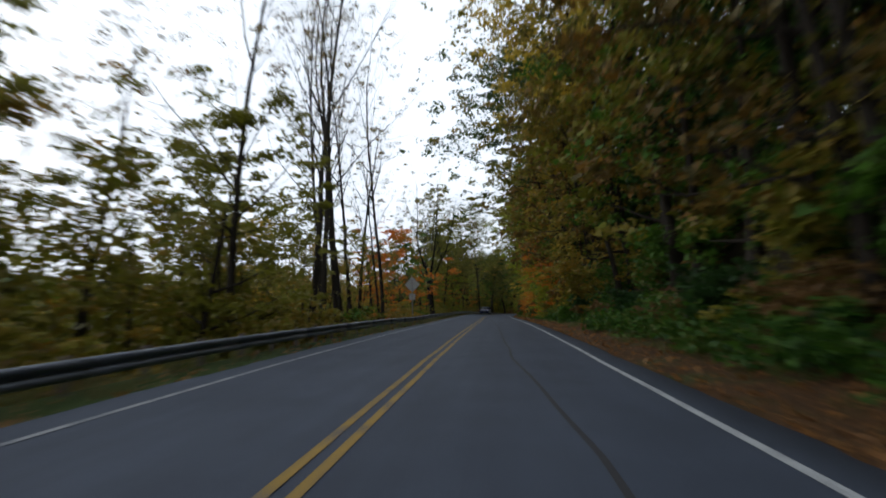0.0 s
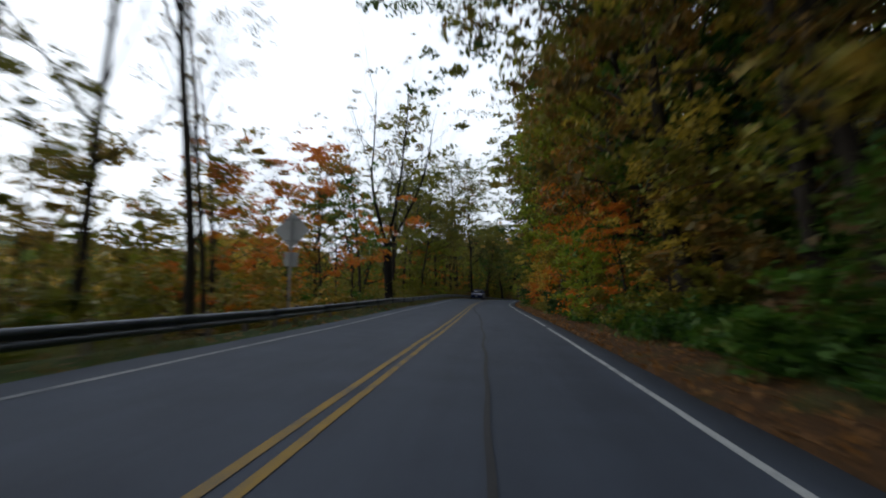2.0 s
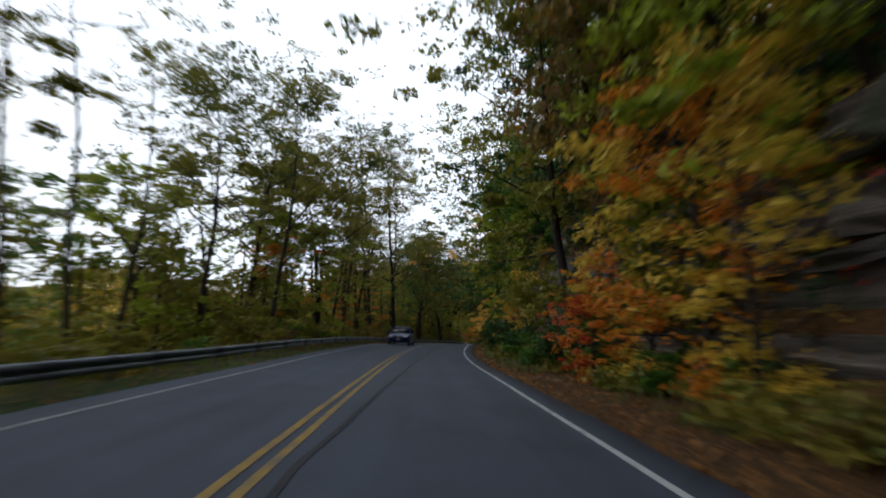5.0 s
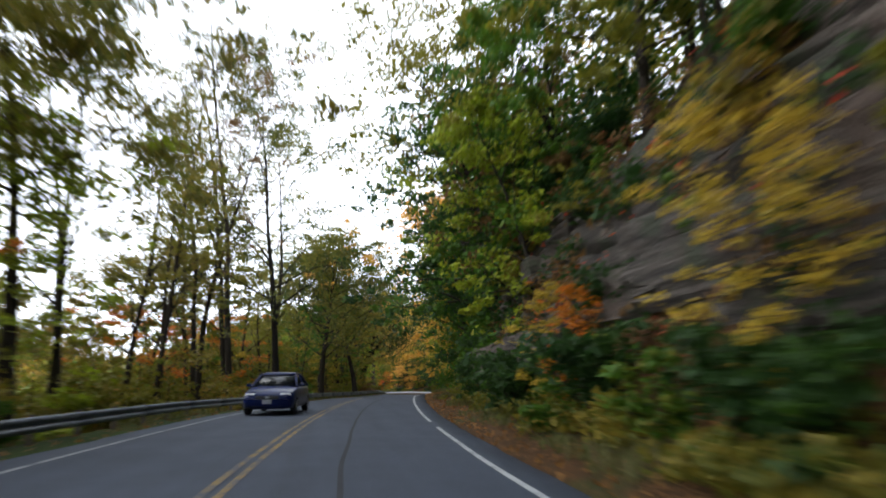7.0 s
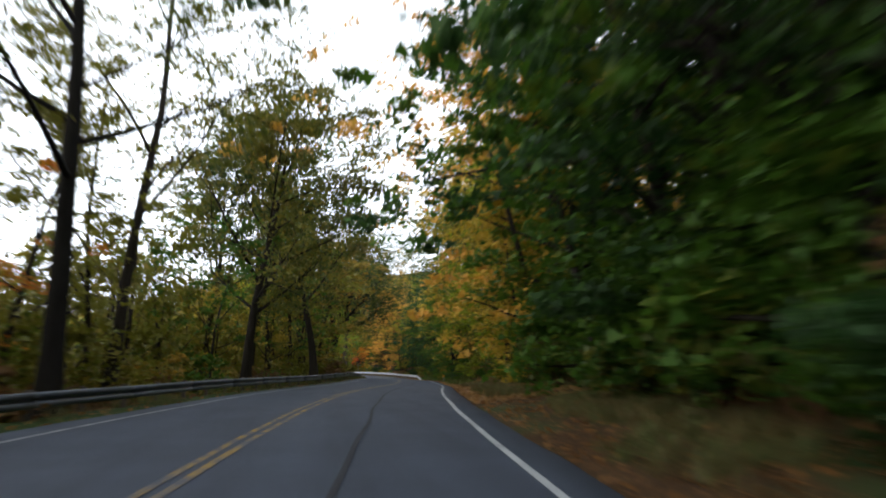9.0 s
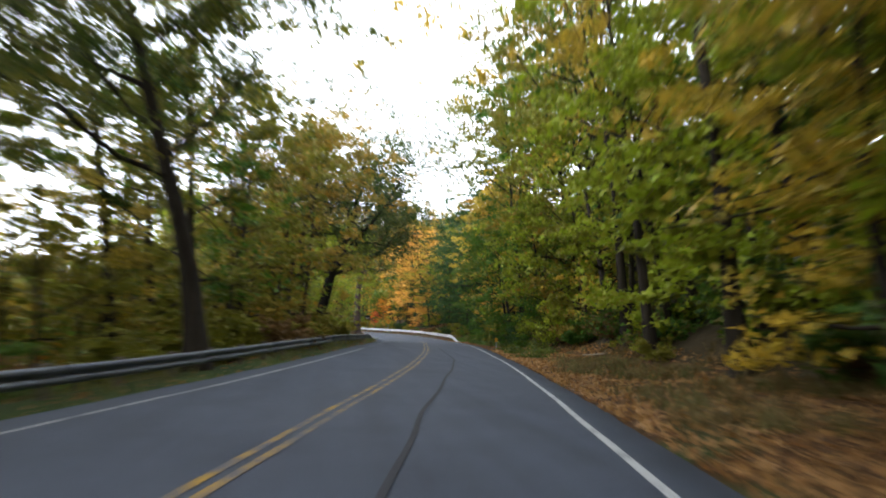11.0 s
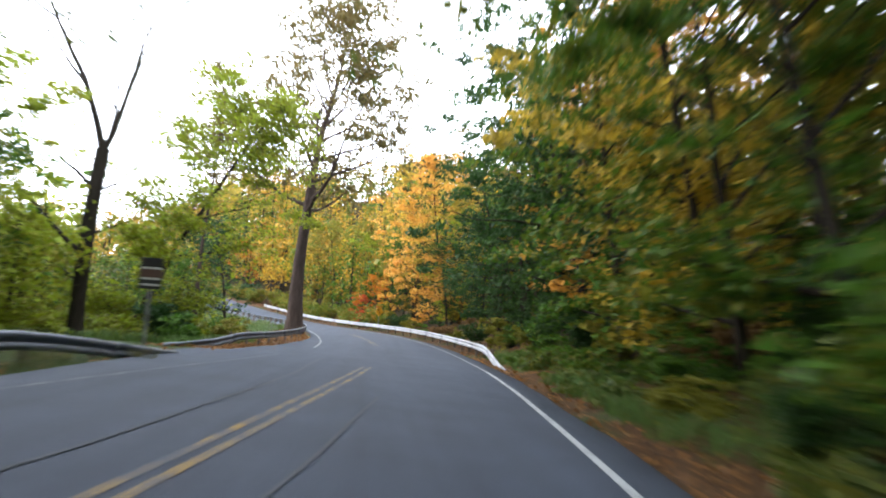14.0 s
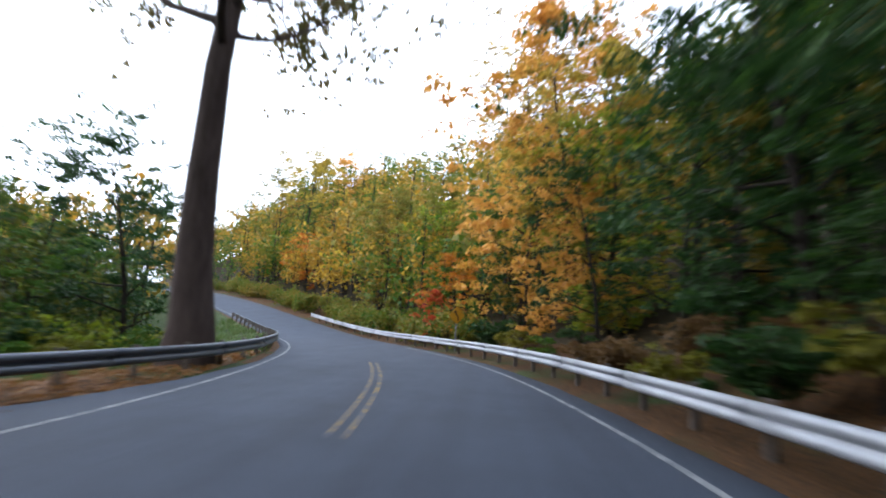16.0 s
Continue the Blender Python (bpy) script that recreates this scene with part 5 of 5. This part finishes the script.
# beds from the foot upwards, for each stretch of the face: its ends, then the thickness of each bed
BEDS = [(62.5, 80, (0.3, 0.22, 0.5, 0.28, 0.8, 0.25, 0.55, 0.42, 0.3, 0.7, 0.25, 0.5, 0.9, 0.3, 0.6)),
        (80, 104.5, (0.8, 0.5, 0.9, 0.4, 0.7, 1.0, 0.5, 0.8, 1.1)),
        (104.5, 118.4, (2.0, 0.28, 0.2, 0.5, 0.24, 0.7, 0.3, 0.22, 0.9, 0.35, 0.6, 0.3))]
blocks = []
for first, last, beds in BEDS:
    h = 0.30
    for bed, thick in enumerate(beds):
        s = first + rng.uniform(-0.6, 0.3)
        shelf = rng.uniform(-0.28, 0.22)
        while s < last:
            ln = min(rng.uniform(1.2, 3.2) * (1.0 + 0.4 * thick), last + 0.3 - s)
            rim = min(s - 61.5, (119.6 - s) * 4)
            if ln > 0.3 and h < 1.0 + rim and rng.random() > 0.04:
                proud = shelf + 0.45 * noise.noise(Vector((s * 0.12, h * 0.9, 2))) + rng.uniform(-0.12, 0.12)
                if first < 65 and 66 < s + ln / 2 < 71:
                    proud += 0.75 if 3.2 < h < 3.75 else -0.55 if 3.75 < h < 4.6 else 0.0
                blocks.append((s + ln / 2, h, ln, thick, proud))
            s += max(ln, 0.3)
        h += thick
blocks.sort(key=lambda b: min(abs(b[0] - 70), abs(b[0] - 112)))
rest = bmesh.new()
for k, (mid, h, ln, thick, proud) in enumerate(blocks):
    at = place(mid, 7.05 + 0.30 * h + proud + 0.95, h + thick / 2 + 0.06)
    m = Matrix.LocRotScale(at, Euler((rng.uniform(-0.05, 0.05), rng.uniform(-0.07, 0.07), heading(mid) + rng.uniform(-0.09, 0.09) + (math.pi if rng.random() < 0.5 else 0))), (1.9, ln * 1.12, thick * 1.22))
    me = rng.choice(ROCKS)
    if k < 300:
        ob = new("rock", me)
        ob.parent = face
        ob.matrix_basis = m
    else:
        n0 = len(rest.verts)
        rest.from_mesh(me)
        rest.verts.ensure_lookup_table()
        bmesh.ops.transform(rest, matrix=m, verts=rest.verts[n0:])
if len(rest.verts):
    part("rock_mass", rest, M_ROCK, face)["kind"] = "stuff"
else:
    rest.free()


def creepers(seed, n, mat, label):
    """Creepers, moss tufts and seedlings that cling to the ledges in patches."""
    rng = np.random.default_rng(seed)
    pts = []
    while len(pts) < n:
        s, h = rng.uniform(62, 120), rng.uniform(0.2, 8.5)
        patch = noise.noise(Vector((s * 0.35, h * 0.6, 5.0 + seed))) + 0.6 * noise.noise(Vector((s * 1.3, h * 1.6, seed)))
        if patch > 0.12 + 0.15 * rng.random():
            pts.append(place(s, 7.0 + 0.30 * h + rng.uniform(-0.45, 0.25), h + rng.uniform(-0.1, 0.1)))
    v, q = leaf_quads(rng, np.array(pts), 0.17)
    return tagged(link_mesh("creepers", v, q, mat, None, False), label, "creepers", kind="stuff")


creepers(1, 16000, L_DEEP, "dark green creepers and moss on rock ledges")
creepers(2, 9000, L_BROWN, "withered brown creepers hanging on the rock")
creepers(3, 800, L_RED, "red autumn creeper sprays on the rock")

# ---------------------------------------------------------------- plants and leaves on the ground
def scatter_leaves(name, n, s0, s1, lats, size, mat, label, seed, category):
    """Fallen leaves lying on the ground beside the road."""
    rng = np.random.default_rng(seed)
    c = np.array([ground_point(a, b, 0.03) for a, b in zip(rng.uniform(s0, s1, n), lats[0] + (lats[1] - lats[0]) * rng.uniform(0, 1, n) ** 1.2)])
    v, q = leaf_quads(rng, c, size, 0.85)
    return tagged(link_mesh(name, v, q, mat, None, False), label, category, kind="stuff")


L_FALLEN = leaf_material("fallen_leaves", [(0.06, 0.031, 0.012), (0.15, 0.07, 0.022), (0.23, 0.105, 0.028), (0.29, 0.175, 0.06)])
scatter_leaves("fallen_leaves", 16000, -6, 210, (4.3, 8.6), 0.11, L_FALLEN, "fallen brown leaves on the verge", 3, "leaves")
# Paler copy of the leaves above: this verge's brighter light is in the colour.
L_FALLEN_LIT = leaf_material("lit_fallen_leaves", [(0.13, 0.07, 0.028), (0.26, 0.14, 0.05), (0.36, 0.20, 0.075), (0.44, 0.30, 0.13)])
scatter_leaves("fallen_leaves", 10500, 130, 178, (4.35, 8.8), 0.12, L_FALLEN_LIT, "orange-brown leaves on the verge, brighter light in their colour", 5, "leaves")
scatter_leaves("fallen_leaves", 5500, 198, 226, (-3.7, -7.4), 0.13, L_FALLEN, "orange-brown leaves under the curving rail", 6, "leaves")
scatter_leaves("fallen_leaves", 3500, 0, 224, (-3.75, -6.5), 0.11, L_FALLEN, "fallen brown leaves below the rail", 4, "leaves")


def scatter_grass(n, s0, s1, lat0, lat1, height, mat, label, seed):
    """Tufts of bent blades."""
    rng = np.random.default_rng(seed)
    vs, qs, at = [], [], 0
    for _ in range(n):
        s, lat = rng.uniform(s0, s1), rng.uniform(lat0, lat1)
        if noise.noise(Vector((s * 0.25, lat * 0.5, 4))) < -0.05:
            continue
        p = np.array(ground_point(s, lat, -0.02))
        for _ in range(7):
            a, ln = rng.uniform(0, 6.28), height * rng.uniform(0.5, 1.2)
            out, side = np.array([math.cos(a), math.sin(a), 0]), np.array([-math.sin(a), math.cos(a), 0]) * 0.012
            b0 = p + rng.normal(size=3) * [0.09, 0.09, 0]
            b1, b2 = b0 + out * 0.25 * ln + [0, 0, 0.65 * ln], b0 + out * 0.7 * ln + [0, 0, 0.9 * ln]
            vs += [b0 - side, b0 + side, b1 + side * 0.8, b1 - side * 0.8, b2 + side * 0.2, b2 - side * 0.2]
            qs += [(at, at + 1, at + 2, at + 3), (at + 3, at + 2, at + 4, at + 5)]
            at += 6
    return tagged(link_mesh("grass", vs, qs, mat, None, False), label, "grass", kind="stuff")


L_GRASS = leaf_material("grass_blades", [(0.03, 0.05, 0.012), (0.06, 0.09, 0.02), (0.12, 0.12, 0.04), (0.17, 0.13, 0.06)])
L_GRASS_GREEN = leaf_material("green_grass_blades", [(0.03, 0.06, 0.012), (0.05, 0.11, 0.02), (0.08, 0.14, 0.03), (0.12, 0.13, 0.04)])
scatter_grass(2100, -4, 192, -6.2, -3.9, 0.32, L_GRASS, "rough grass and weeds under the rail", 5)
scatter_grass(2300, -4, 204, 5.2, 8.0, 0.28, L_GRASS, "rough grass on the leafy verge", 6)
scatter_grass(1300, 186, 207, 4.9, 8.2, 0.36, L_GRASS_GREEN, "fresh green grass and weeds by the rail", 9)
L_GRASS_DRY = leaf_material("dry_grass_blades", [(0.05, 0.045, 0.015), (0.10, 0.075, 0.025), (0.16, 0.11, 0.04), (0.20, 0.13, 0.05)])
scatter_grass(2400, 112, 166, 4.9, 9.2, 0.30, L_GRASS_DRY, "dry olive-brown grass on the bank", 10)
scatter_grass(1500, 198, 235, -12, -5.8, 0.4, L_GRASS_GREEN, "rough green grass inside the bend", 8)

scatter_grass(1300, 222, 256, -9.5, -3.6, 0.4, L_GRASS_GREEN, "fresh green grass beyond the big tree", 11)
scatter_grass(1300, 84, 140, 4.9, 7.4, 0.3, L_GRASS, "weedy grass at the foot of the bank", 12)

# ---------------------------------------------------------------- road signs
M_ALU = two_scale("dull_sign_back", (0.20, 0.20, 0.19), (0.34, 0.34, 0.33), 1.5, 20, 0.6, 0.3, 0.1, 0.003, local=True)
M_GALV = two_scale("sign_post_steel", (0.12, 0.12, 0.12), (0.26, 0.26, 0.25), 2, 30, 0.6, 0.4, 0.2, 0.004, local=True)
M_SIGN_YELLOW = plain("sign_yellow", (0.62, 0.30, 0.01), 0.5)
M_BLACK = plain("sign_black", (0.012, 0.012, 0.012), 0.5)
M_SIGN_WHITE = plain("sign_white", (0.60, 0.60, 0.58), 0.5)
M_SIGN_BROWN = plain("sign_brown", (0.10, 0.05, 0.035), 0.6)


def diamond_bm(half, thick, corner=0.06):
    """A square plate on its point, with rounded corners, in the plane across y."""
    bm = bmesh.new()
    pts = []
    for k in range(4):
        a = math.pi / 2 * k
        for da in (-0.35, 0.0, 0.35):
            c = Vector((math.cos(a), 0, math.sin(a))) * (half - corner * 1.41)
            pts.append(c + Vector((math.cos(a + da * 2), 0, math.sin(a + da * 2))) * corner)
    f = bm.faces.new([bm.verts.new(p) for p in pts])
    ex = bmesh.ops.extrude_face_region(bm, geom=[f])["geom"]
    bmesh.ops.translate(bm, verts=[e for e in ex if isinstance(e, bmesh.types.BMVert)], vec=(0, thick, 0))
    bmesh.ops.recalc_face_normals(bm, faces=bm.faces[:])
    return bm


def channel_post(height, parent, y=0.02):
    bm = box_bm((0.075, 0.006, height + 0.4), (0, y, height / 2 - 0.2), 0.002)
    for x in (-0.033, 0.033):
        box_bm((0.008, 0.035, height + 0.4), (x, y + 0.017, height / 2 - 0.2), 0, bm)
    return part("post", bm, M_GALV, parent)


def sign_frame(s, lat, turn=0.0):
    return Matrix.Translation(ground_point(s, lat)) @ Matrix.Rotation(heading(s) + turn, 4, "Z")


sign = thing("warning_sign", sign_frame(43, -5.0), "back of a grey diamond warning sign", "road sign")
channel_post(3.45, sign, -0.03)
for name, bm, z in (("plate", diamond_bm(0.60, 0.004), 3.0), ("small_plate", box_bm((0.46, 0.004, 0.46), (0, 0, 0), 0.0015), 2.05)):
    ob = part(name, bm, M_ALU, sign, "dull grey back of a sign plate")
    ob.location = (0, 0.02, z)
for z in (2.65, 3.35):
    ob = part("crossbar", box_bm((0.62, 0.02, 0.04), (0, 0.008, 0), 0.004), M_GALV, sign)
    ob.location.z = z

sign = thing("warning_sign", sign_frame(233, 5.4, 0.15), "yellow diamond sign with a black bend mark", "road sign")
channel_post(2.2, sign, 0.03)
ob = part("plate", diamond_bm(0.46, 0.004), M_SIGN_YELLOW, sign, "yellow plate")
ob.location = (0, 0.012, 1.80)
bm = rod_bm((0.08, 0, -0.24), (0.08, 0, -0.02), 0.035, sides=8)
rod_bm((0.08, 0, -0.02), (-0.08, 0, 0.10), 0.035, sides=8, bm=bm)
rod_bm((-0.08, 0, 0.10), (-0.08, 0, 0.16), 0.035, sides=8, bm=bm)
rod_bm((-0.08, 0, 0.14), (-0.08, 0, 0.30), 0.10, 0.005, 8, bm)
bmesh.ops.scale(bm, vec=(1, 0.04, 1), verts=bm.verts[:])
ob = part("arrow", bm, M_BLACK, sign, "black bent arrow")
ob.location = (0, 0.007, 1.78)

marker = thing("marker_post", sign_frame(180, 5.0, 0.05), "low yellow marker plate on a short post", "marker")
channel_post(0.55, marker)
ob = part("plate", box_bm((0.20, 0.004, 0.26), (0, 0, 0), 0.0015), M_SIGN_YELLOW, marker, "yellow plate")
ob.location = (0, 0.012, 0.62)

board = thing("direction_sign", sign_frame(193, -5.0, 0.25), "small stacked dark and white signs on a post", "road sign")
channel_post(2.2, board)
for z, mat, label in ((2.12, M_BLACK, "black panel"), (1.87, M_SIGN_BROWN, "brown panel"), (1.62, M_BLACK, "black panel")):
    ob = part("panel", box_bm((0.50, 0.006, 0.24), (0, 0, 0), 0.003), mat, board, label)
    ob.location = (0, 0.01, z)
for z in (1.995, 1.745, 1.60):
    ob = part("text_bar", box_bm((0.42, 0.004, 0.05), (0, 0, 0)), M_SIGN_WHITE, board, "white bar of lettering")
    ob.location = (0, 0.004, z)

# ---------------------------------------------------------------- fallen sticks and stones on the verge
M_STICK = two_scale("bleached_wood", (0.12, 0.10, 0.08), (0.36, 0.32, 0.27), 2, 20, 0.9, local=True)
rng = random.Random(21)
for s, lat, ln in ((116, 6.9, 1.6), (190, 6.2, 0.7), (189.3, 7.5, 1.0), (173, 7.2, 1.4), (60, 6.3, 1.2), (165, 8.0, 1.8)):
    a = rng.uniform(0, 3.14)
    p0 = ground_point(s, lat, 0.05)
    log = thing("fallen_branch", Matrix.Translation(p0), "bleached fallen branch lying in leaves", "branch")
    d = Vector((math.cos(a), math.sin(a), 0))
    pts = [np.array(d * ln * (u - 0.5)) + [0, 0, 0.05 * math.sin(u * 5) + (ground_point(s, lat).z - p0.z) + 0.03] for u in np.linspace(0, 1, 7)]
    twig = [pts[3], pts[3] + [0.15, 0.1, 0.12], pts[3] + [0.36, 0.2, 0.2]]
    v, q = tubes([(pts, np.linspace(0.05, 0.02, 7)), (twig, (0.02, 0.014, 0.006))], 6)
    link_mesh("limb", v, q, M_STICK, log)
for s, lat, r in ((31, 6.6, 0.22), (45, 6.4, 0.3), (47.5, 6.1, 0.2), (69, 6.3, 0.35), (90, 6.4, 0.3), (113, 6.6, 0.4), (118, 7.2, 0.3), (23, 7.0, 0.28)):
    st = new("stone", rng.choice(ROCKS))
    st.matrix_basis = Matrix.LocRotScale(ground_point(s, lat, r * 0.3), Euler((rng.uniform(-0.2, 0.2), 0.1, rng.uniform(0, 6))), (r * 1.8, r * 1.4, r))
    tagged(st, "brown fallen stone at the slope's foot", "stone")


# ---------------------------------------------------------------- the blue car in the other lane
def car_paint():
    m, n, l, b = material("navy_car_paint", 0.28)
    t = noise_node(n, l, 3.0, 4, 0.6, object_coords(n))
    r = ramp(n, [(0.3, (0.003, 0.007, 0.040)), (0.7, (0.004, 0.011, 0.070))])
    l.new(t.outputs[0], r.inputs[0])
    l.new(r.outputs[0], b.inputs["Base Color"])
    b.inputs["Specular IOR Level"].default_value = 0.2
    b.inputs["Coat Weight"].default_value = 0.08
    b.inputs["Coat Roughness"].default_value = 0.04
    return m


M_CAR = car_paint()
M_GLASS, _n, _l, _b = material("dark_car_glass", 0.06)
_b.inputs["Base Color"].default_value = (0.012, 0.014, 0.017, 1)
M_RUBBER = plain("tyre_rubber", (0.02, 0.02, 0.02), 0.9)
M_RIM = plain("alloy_rim", (0.32, 0.33, 0.34), 0.35, 0.8)
M_LAMP, _n, _l, _b = material("headlamp_lens", 0.12)
_b.inputs["Base Color"].default_value = (0.55, 0.57, 0.60, 1)
M_PLATE = plain("pale_number_plate", (0.22, 0.23, 0.25), 0.5)
M_TRIM = plain("black_plastic_trim", (0.015, 0.015, 0.016), 0.6)


def loft(sections, mat, name, parent, label="", caps=True):
    """A skin over rings of points."""
    n = len(sections[0])
    bm = bmesh.new()
    rings = [[bm.verts.new(p) for p in sec] for sec in sections]
    for a, b in zip(rings, rings[1:]):
        for i in range(n):
            bm.faces.new((a[i], a[(i + 1) % n], b[(i + 1) % n], b[i]))
    if caps:
        bm.faces.new(rings[0][::-1])
        bm.faces.new(rings[-1])
    bmesh.ops.recalc_face_normals(bm, faces=bm.faces[:])
    for f in bm.faces:
        f.smooth = True
    return part(name, bm, mat, parent, label)


def body_ring(y, low, belt, half):
    """A section across the car: flat floor, rounded sills, flanks leaning in, crowned top."""
    pts = []
    for x, z in ((0.55, low), (0.93, low + 0.05), (1.0, low + 0.22), (1.0, low + (belt - low) * 0.6), (0.96, belt - 0.07), (0.88, belt - 0.015), (0.5, belt + 0.02)):
        pts.append((x * half, y, z))
    return pts + [(-x, y, z) for x, y, z in pts[::-1]]


def build_car(m):
    car = thing("car", m, "dark blue car in the oncoming lane", "car")
    loft([body_ring(*r) for r in ((-2.22, 0.34, 0.66, 0.66), (-2.12, 0.24, 0.74, 0.80), (-1.85, 0.20, 0.82, 0.87), (-1.40, 0.19, 0.90, 0.89), (-0.95, 0.19, 0.97, 0.90), (0.0, 0.19, 0.98, 0.91),
                                   (1.1, 0.19, 1.0, 0.90), (1.7, 0.21, 1.01, 0.87), (2.1, 0.28, 0.98, 0.80), (2.22, 0.40, 0.90, 0.70))], M_CAR, "body", car)

    def cabin(y, z, half):
        return [(half, y, z), (half * 0.92, y, z + 0.001), (-half * 0.92, y, z + 0.001), (-half, y, z)]
    # greenhouse: front screen, side glass and rear screen as one dark band of panes below the roof
    loft([[(0.80, -1.02, 0.95), (0.86, 0.2, 0.97), (0.82, 1.75, 0.99), (-0.82, 1.75, 0.99), (-0.86, 0.2, 0.97), (-0.80, -1.02, 0.95)],
          [(0.62, -0.30, 1.42), (0.64, 0.3, 1.44), (0.60, 1.20, 1.42), (-0.60, 1.20, 1.42), (-0.64, 0.3, 1.44), (-0.62, -0.30, 1.42)]], M_GLASS, "window", car, "dark window glass")
    loft([[(x * 0.62, y0, z) for x in (1.04, -1.04)] + [(x * 0.62, y0, z + 0.05) for x in (-0.9, 0.9)] for y0, z in ((-0.36, 1.39), (0.0, 1.44), (0.5, 1.455), (1.0, 1.43), (1.28, 1.38))], M_CAR, "roof", car)
    for sx in (1, -1):
        for a, b in (((0.81, -1.04, 0.95), (0.63, -0.30, 1.43)), ((0.87, 0.25, 0.97), (0.65, 0.28, 1.44)), ((0.83, 1.75, 0.99), (0.61, 1.2, 1.42))):
            part("pillar", rod_bm((a[0] * sx, a[1], a[2]), (b[0] * sx, b[1], b[2]), 0.035, sides=8), M_CAR, car)
        mir = box_bm((0.18, 0.10, 0.12), (0.98 * sx, -0.72, 1.02), 0.03)
        part("mirror", mir, M_CAR, car)
        lamp = box_bm((0.36, 0.16, 0.14), (0.60 * sx, -2.08, 0.68), 0.04, turn=Matrix.Rotation(0.25 * sx, 4, "Z"))
        part("headlight", lamp, M_LAMP, car, "pale headlight lens")
        for y in (-1.36, 1.36):
            wheel = new("wheel")
            wheel.parent = car
            wheel.location = (0.80 * sx, y, 0.315)
            bm = bmesh.new()
            prof = [(0.20, -0.09), (0.285, -0.105), (0.315, -0.07), (0.318, 0.0), (0.315, 0.07), (0.285, 0.105), (0.20, 0.09)]
            rings = [[bm.verts.new((x, r * math.cos(k * math.pi / 14), r * math.sin(k * math.pi / 14))) for r, x in prof] for k in range(28)]
            for k in range(28):
                a, b = rings[k], rings[(k + 1) % 28]
                for i in range(len(prof) - 1):
                    bm.faces.new((a[i], a[i + 1], b[i + 1], b[i]))
            part("tyre", bm, M_RUBBER, wheel)
            bm = rod_bm((0.07 * sx, 0, 0), (0.09 * sx, 0, 0), 0.06, sides=12)
            for k in range(5):
                a = k * math.tau / 5
                box_bm((0.03, 0.05, 0.17), (0.085 * sx, -0.115 * math.sin(a), 0.115 * math.cos(a)), 0.008, bm, Matrix.Rotation(a, 4, "X"))
            rod_bm((-0.05 * sx, 0, 0), (0.05 * sx, 0, 0), 0.205, sides=20, bm=bm)
            part("rim", bm, M_RIM, wheel)
    part("grille", box_bm((0.78, 0.06, 0.13), (0, -2.20, 0.60), 0.02), M_TRIM, car, "black grille")
    part("lower_grille", box_bm((1.0, 0.08, 0.12), (0, -2.16, 0.36), 0.02), M_TRIM, car, "black lower grille")
    part("badge", box_bm((0.12, 0.02, 0.07), (0, -2.235, 0.61), 0.008), M_RIM, car, "small chrome badge")
    part("number_plate", box_bm((0.32, 0.015, 0.15), (0, -2.215, 0.46), 0.004), M_PLATE, car, "pale blank plate")
    return car


spot = place(112.1, -1.72, 0.012)
build_car(Matrix.Translation(spot) @ Matrix.Rotation(heading(112.1), 4, "Z") @ Matrix.Rotation(-math.atan(bank(112.1)), 4, "Y"))
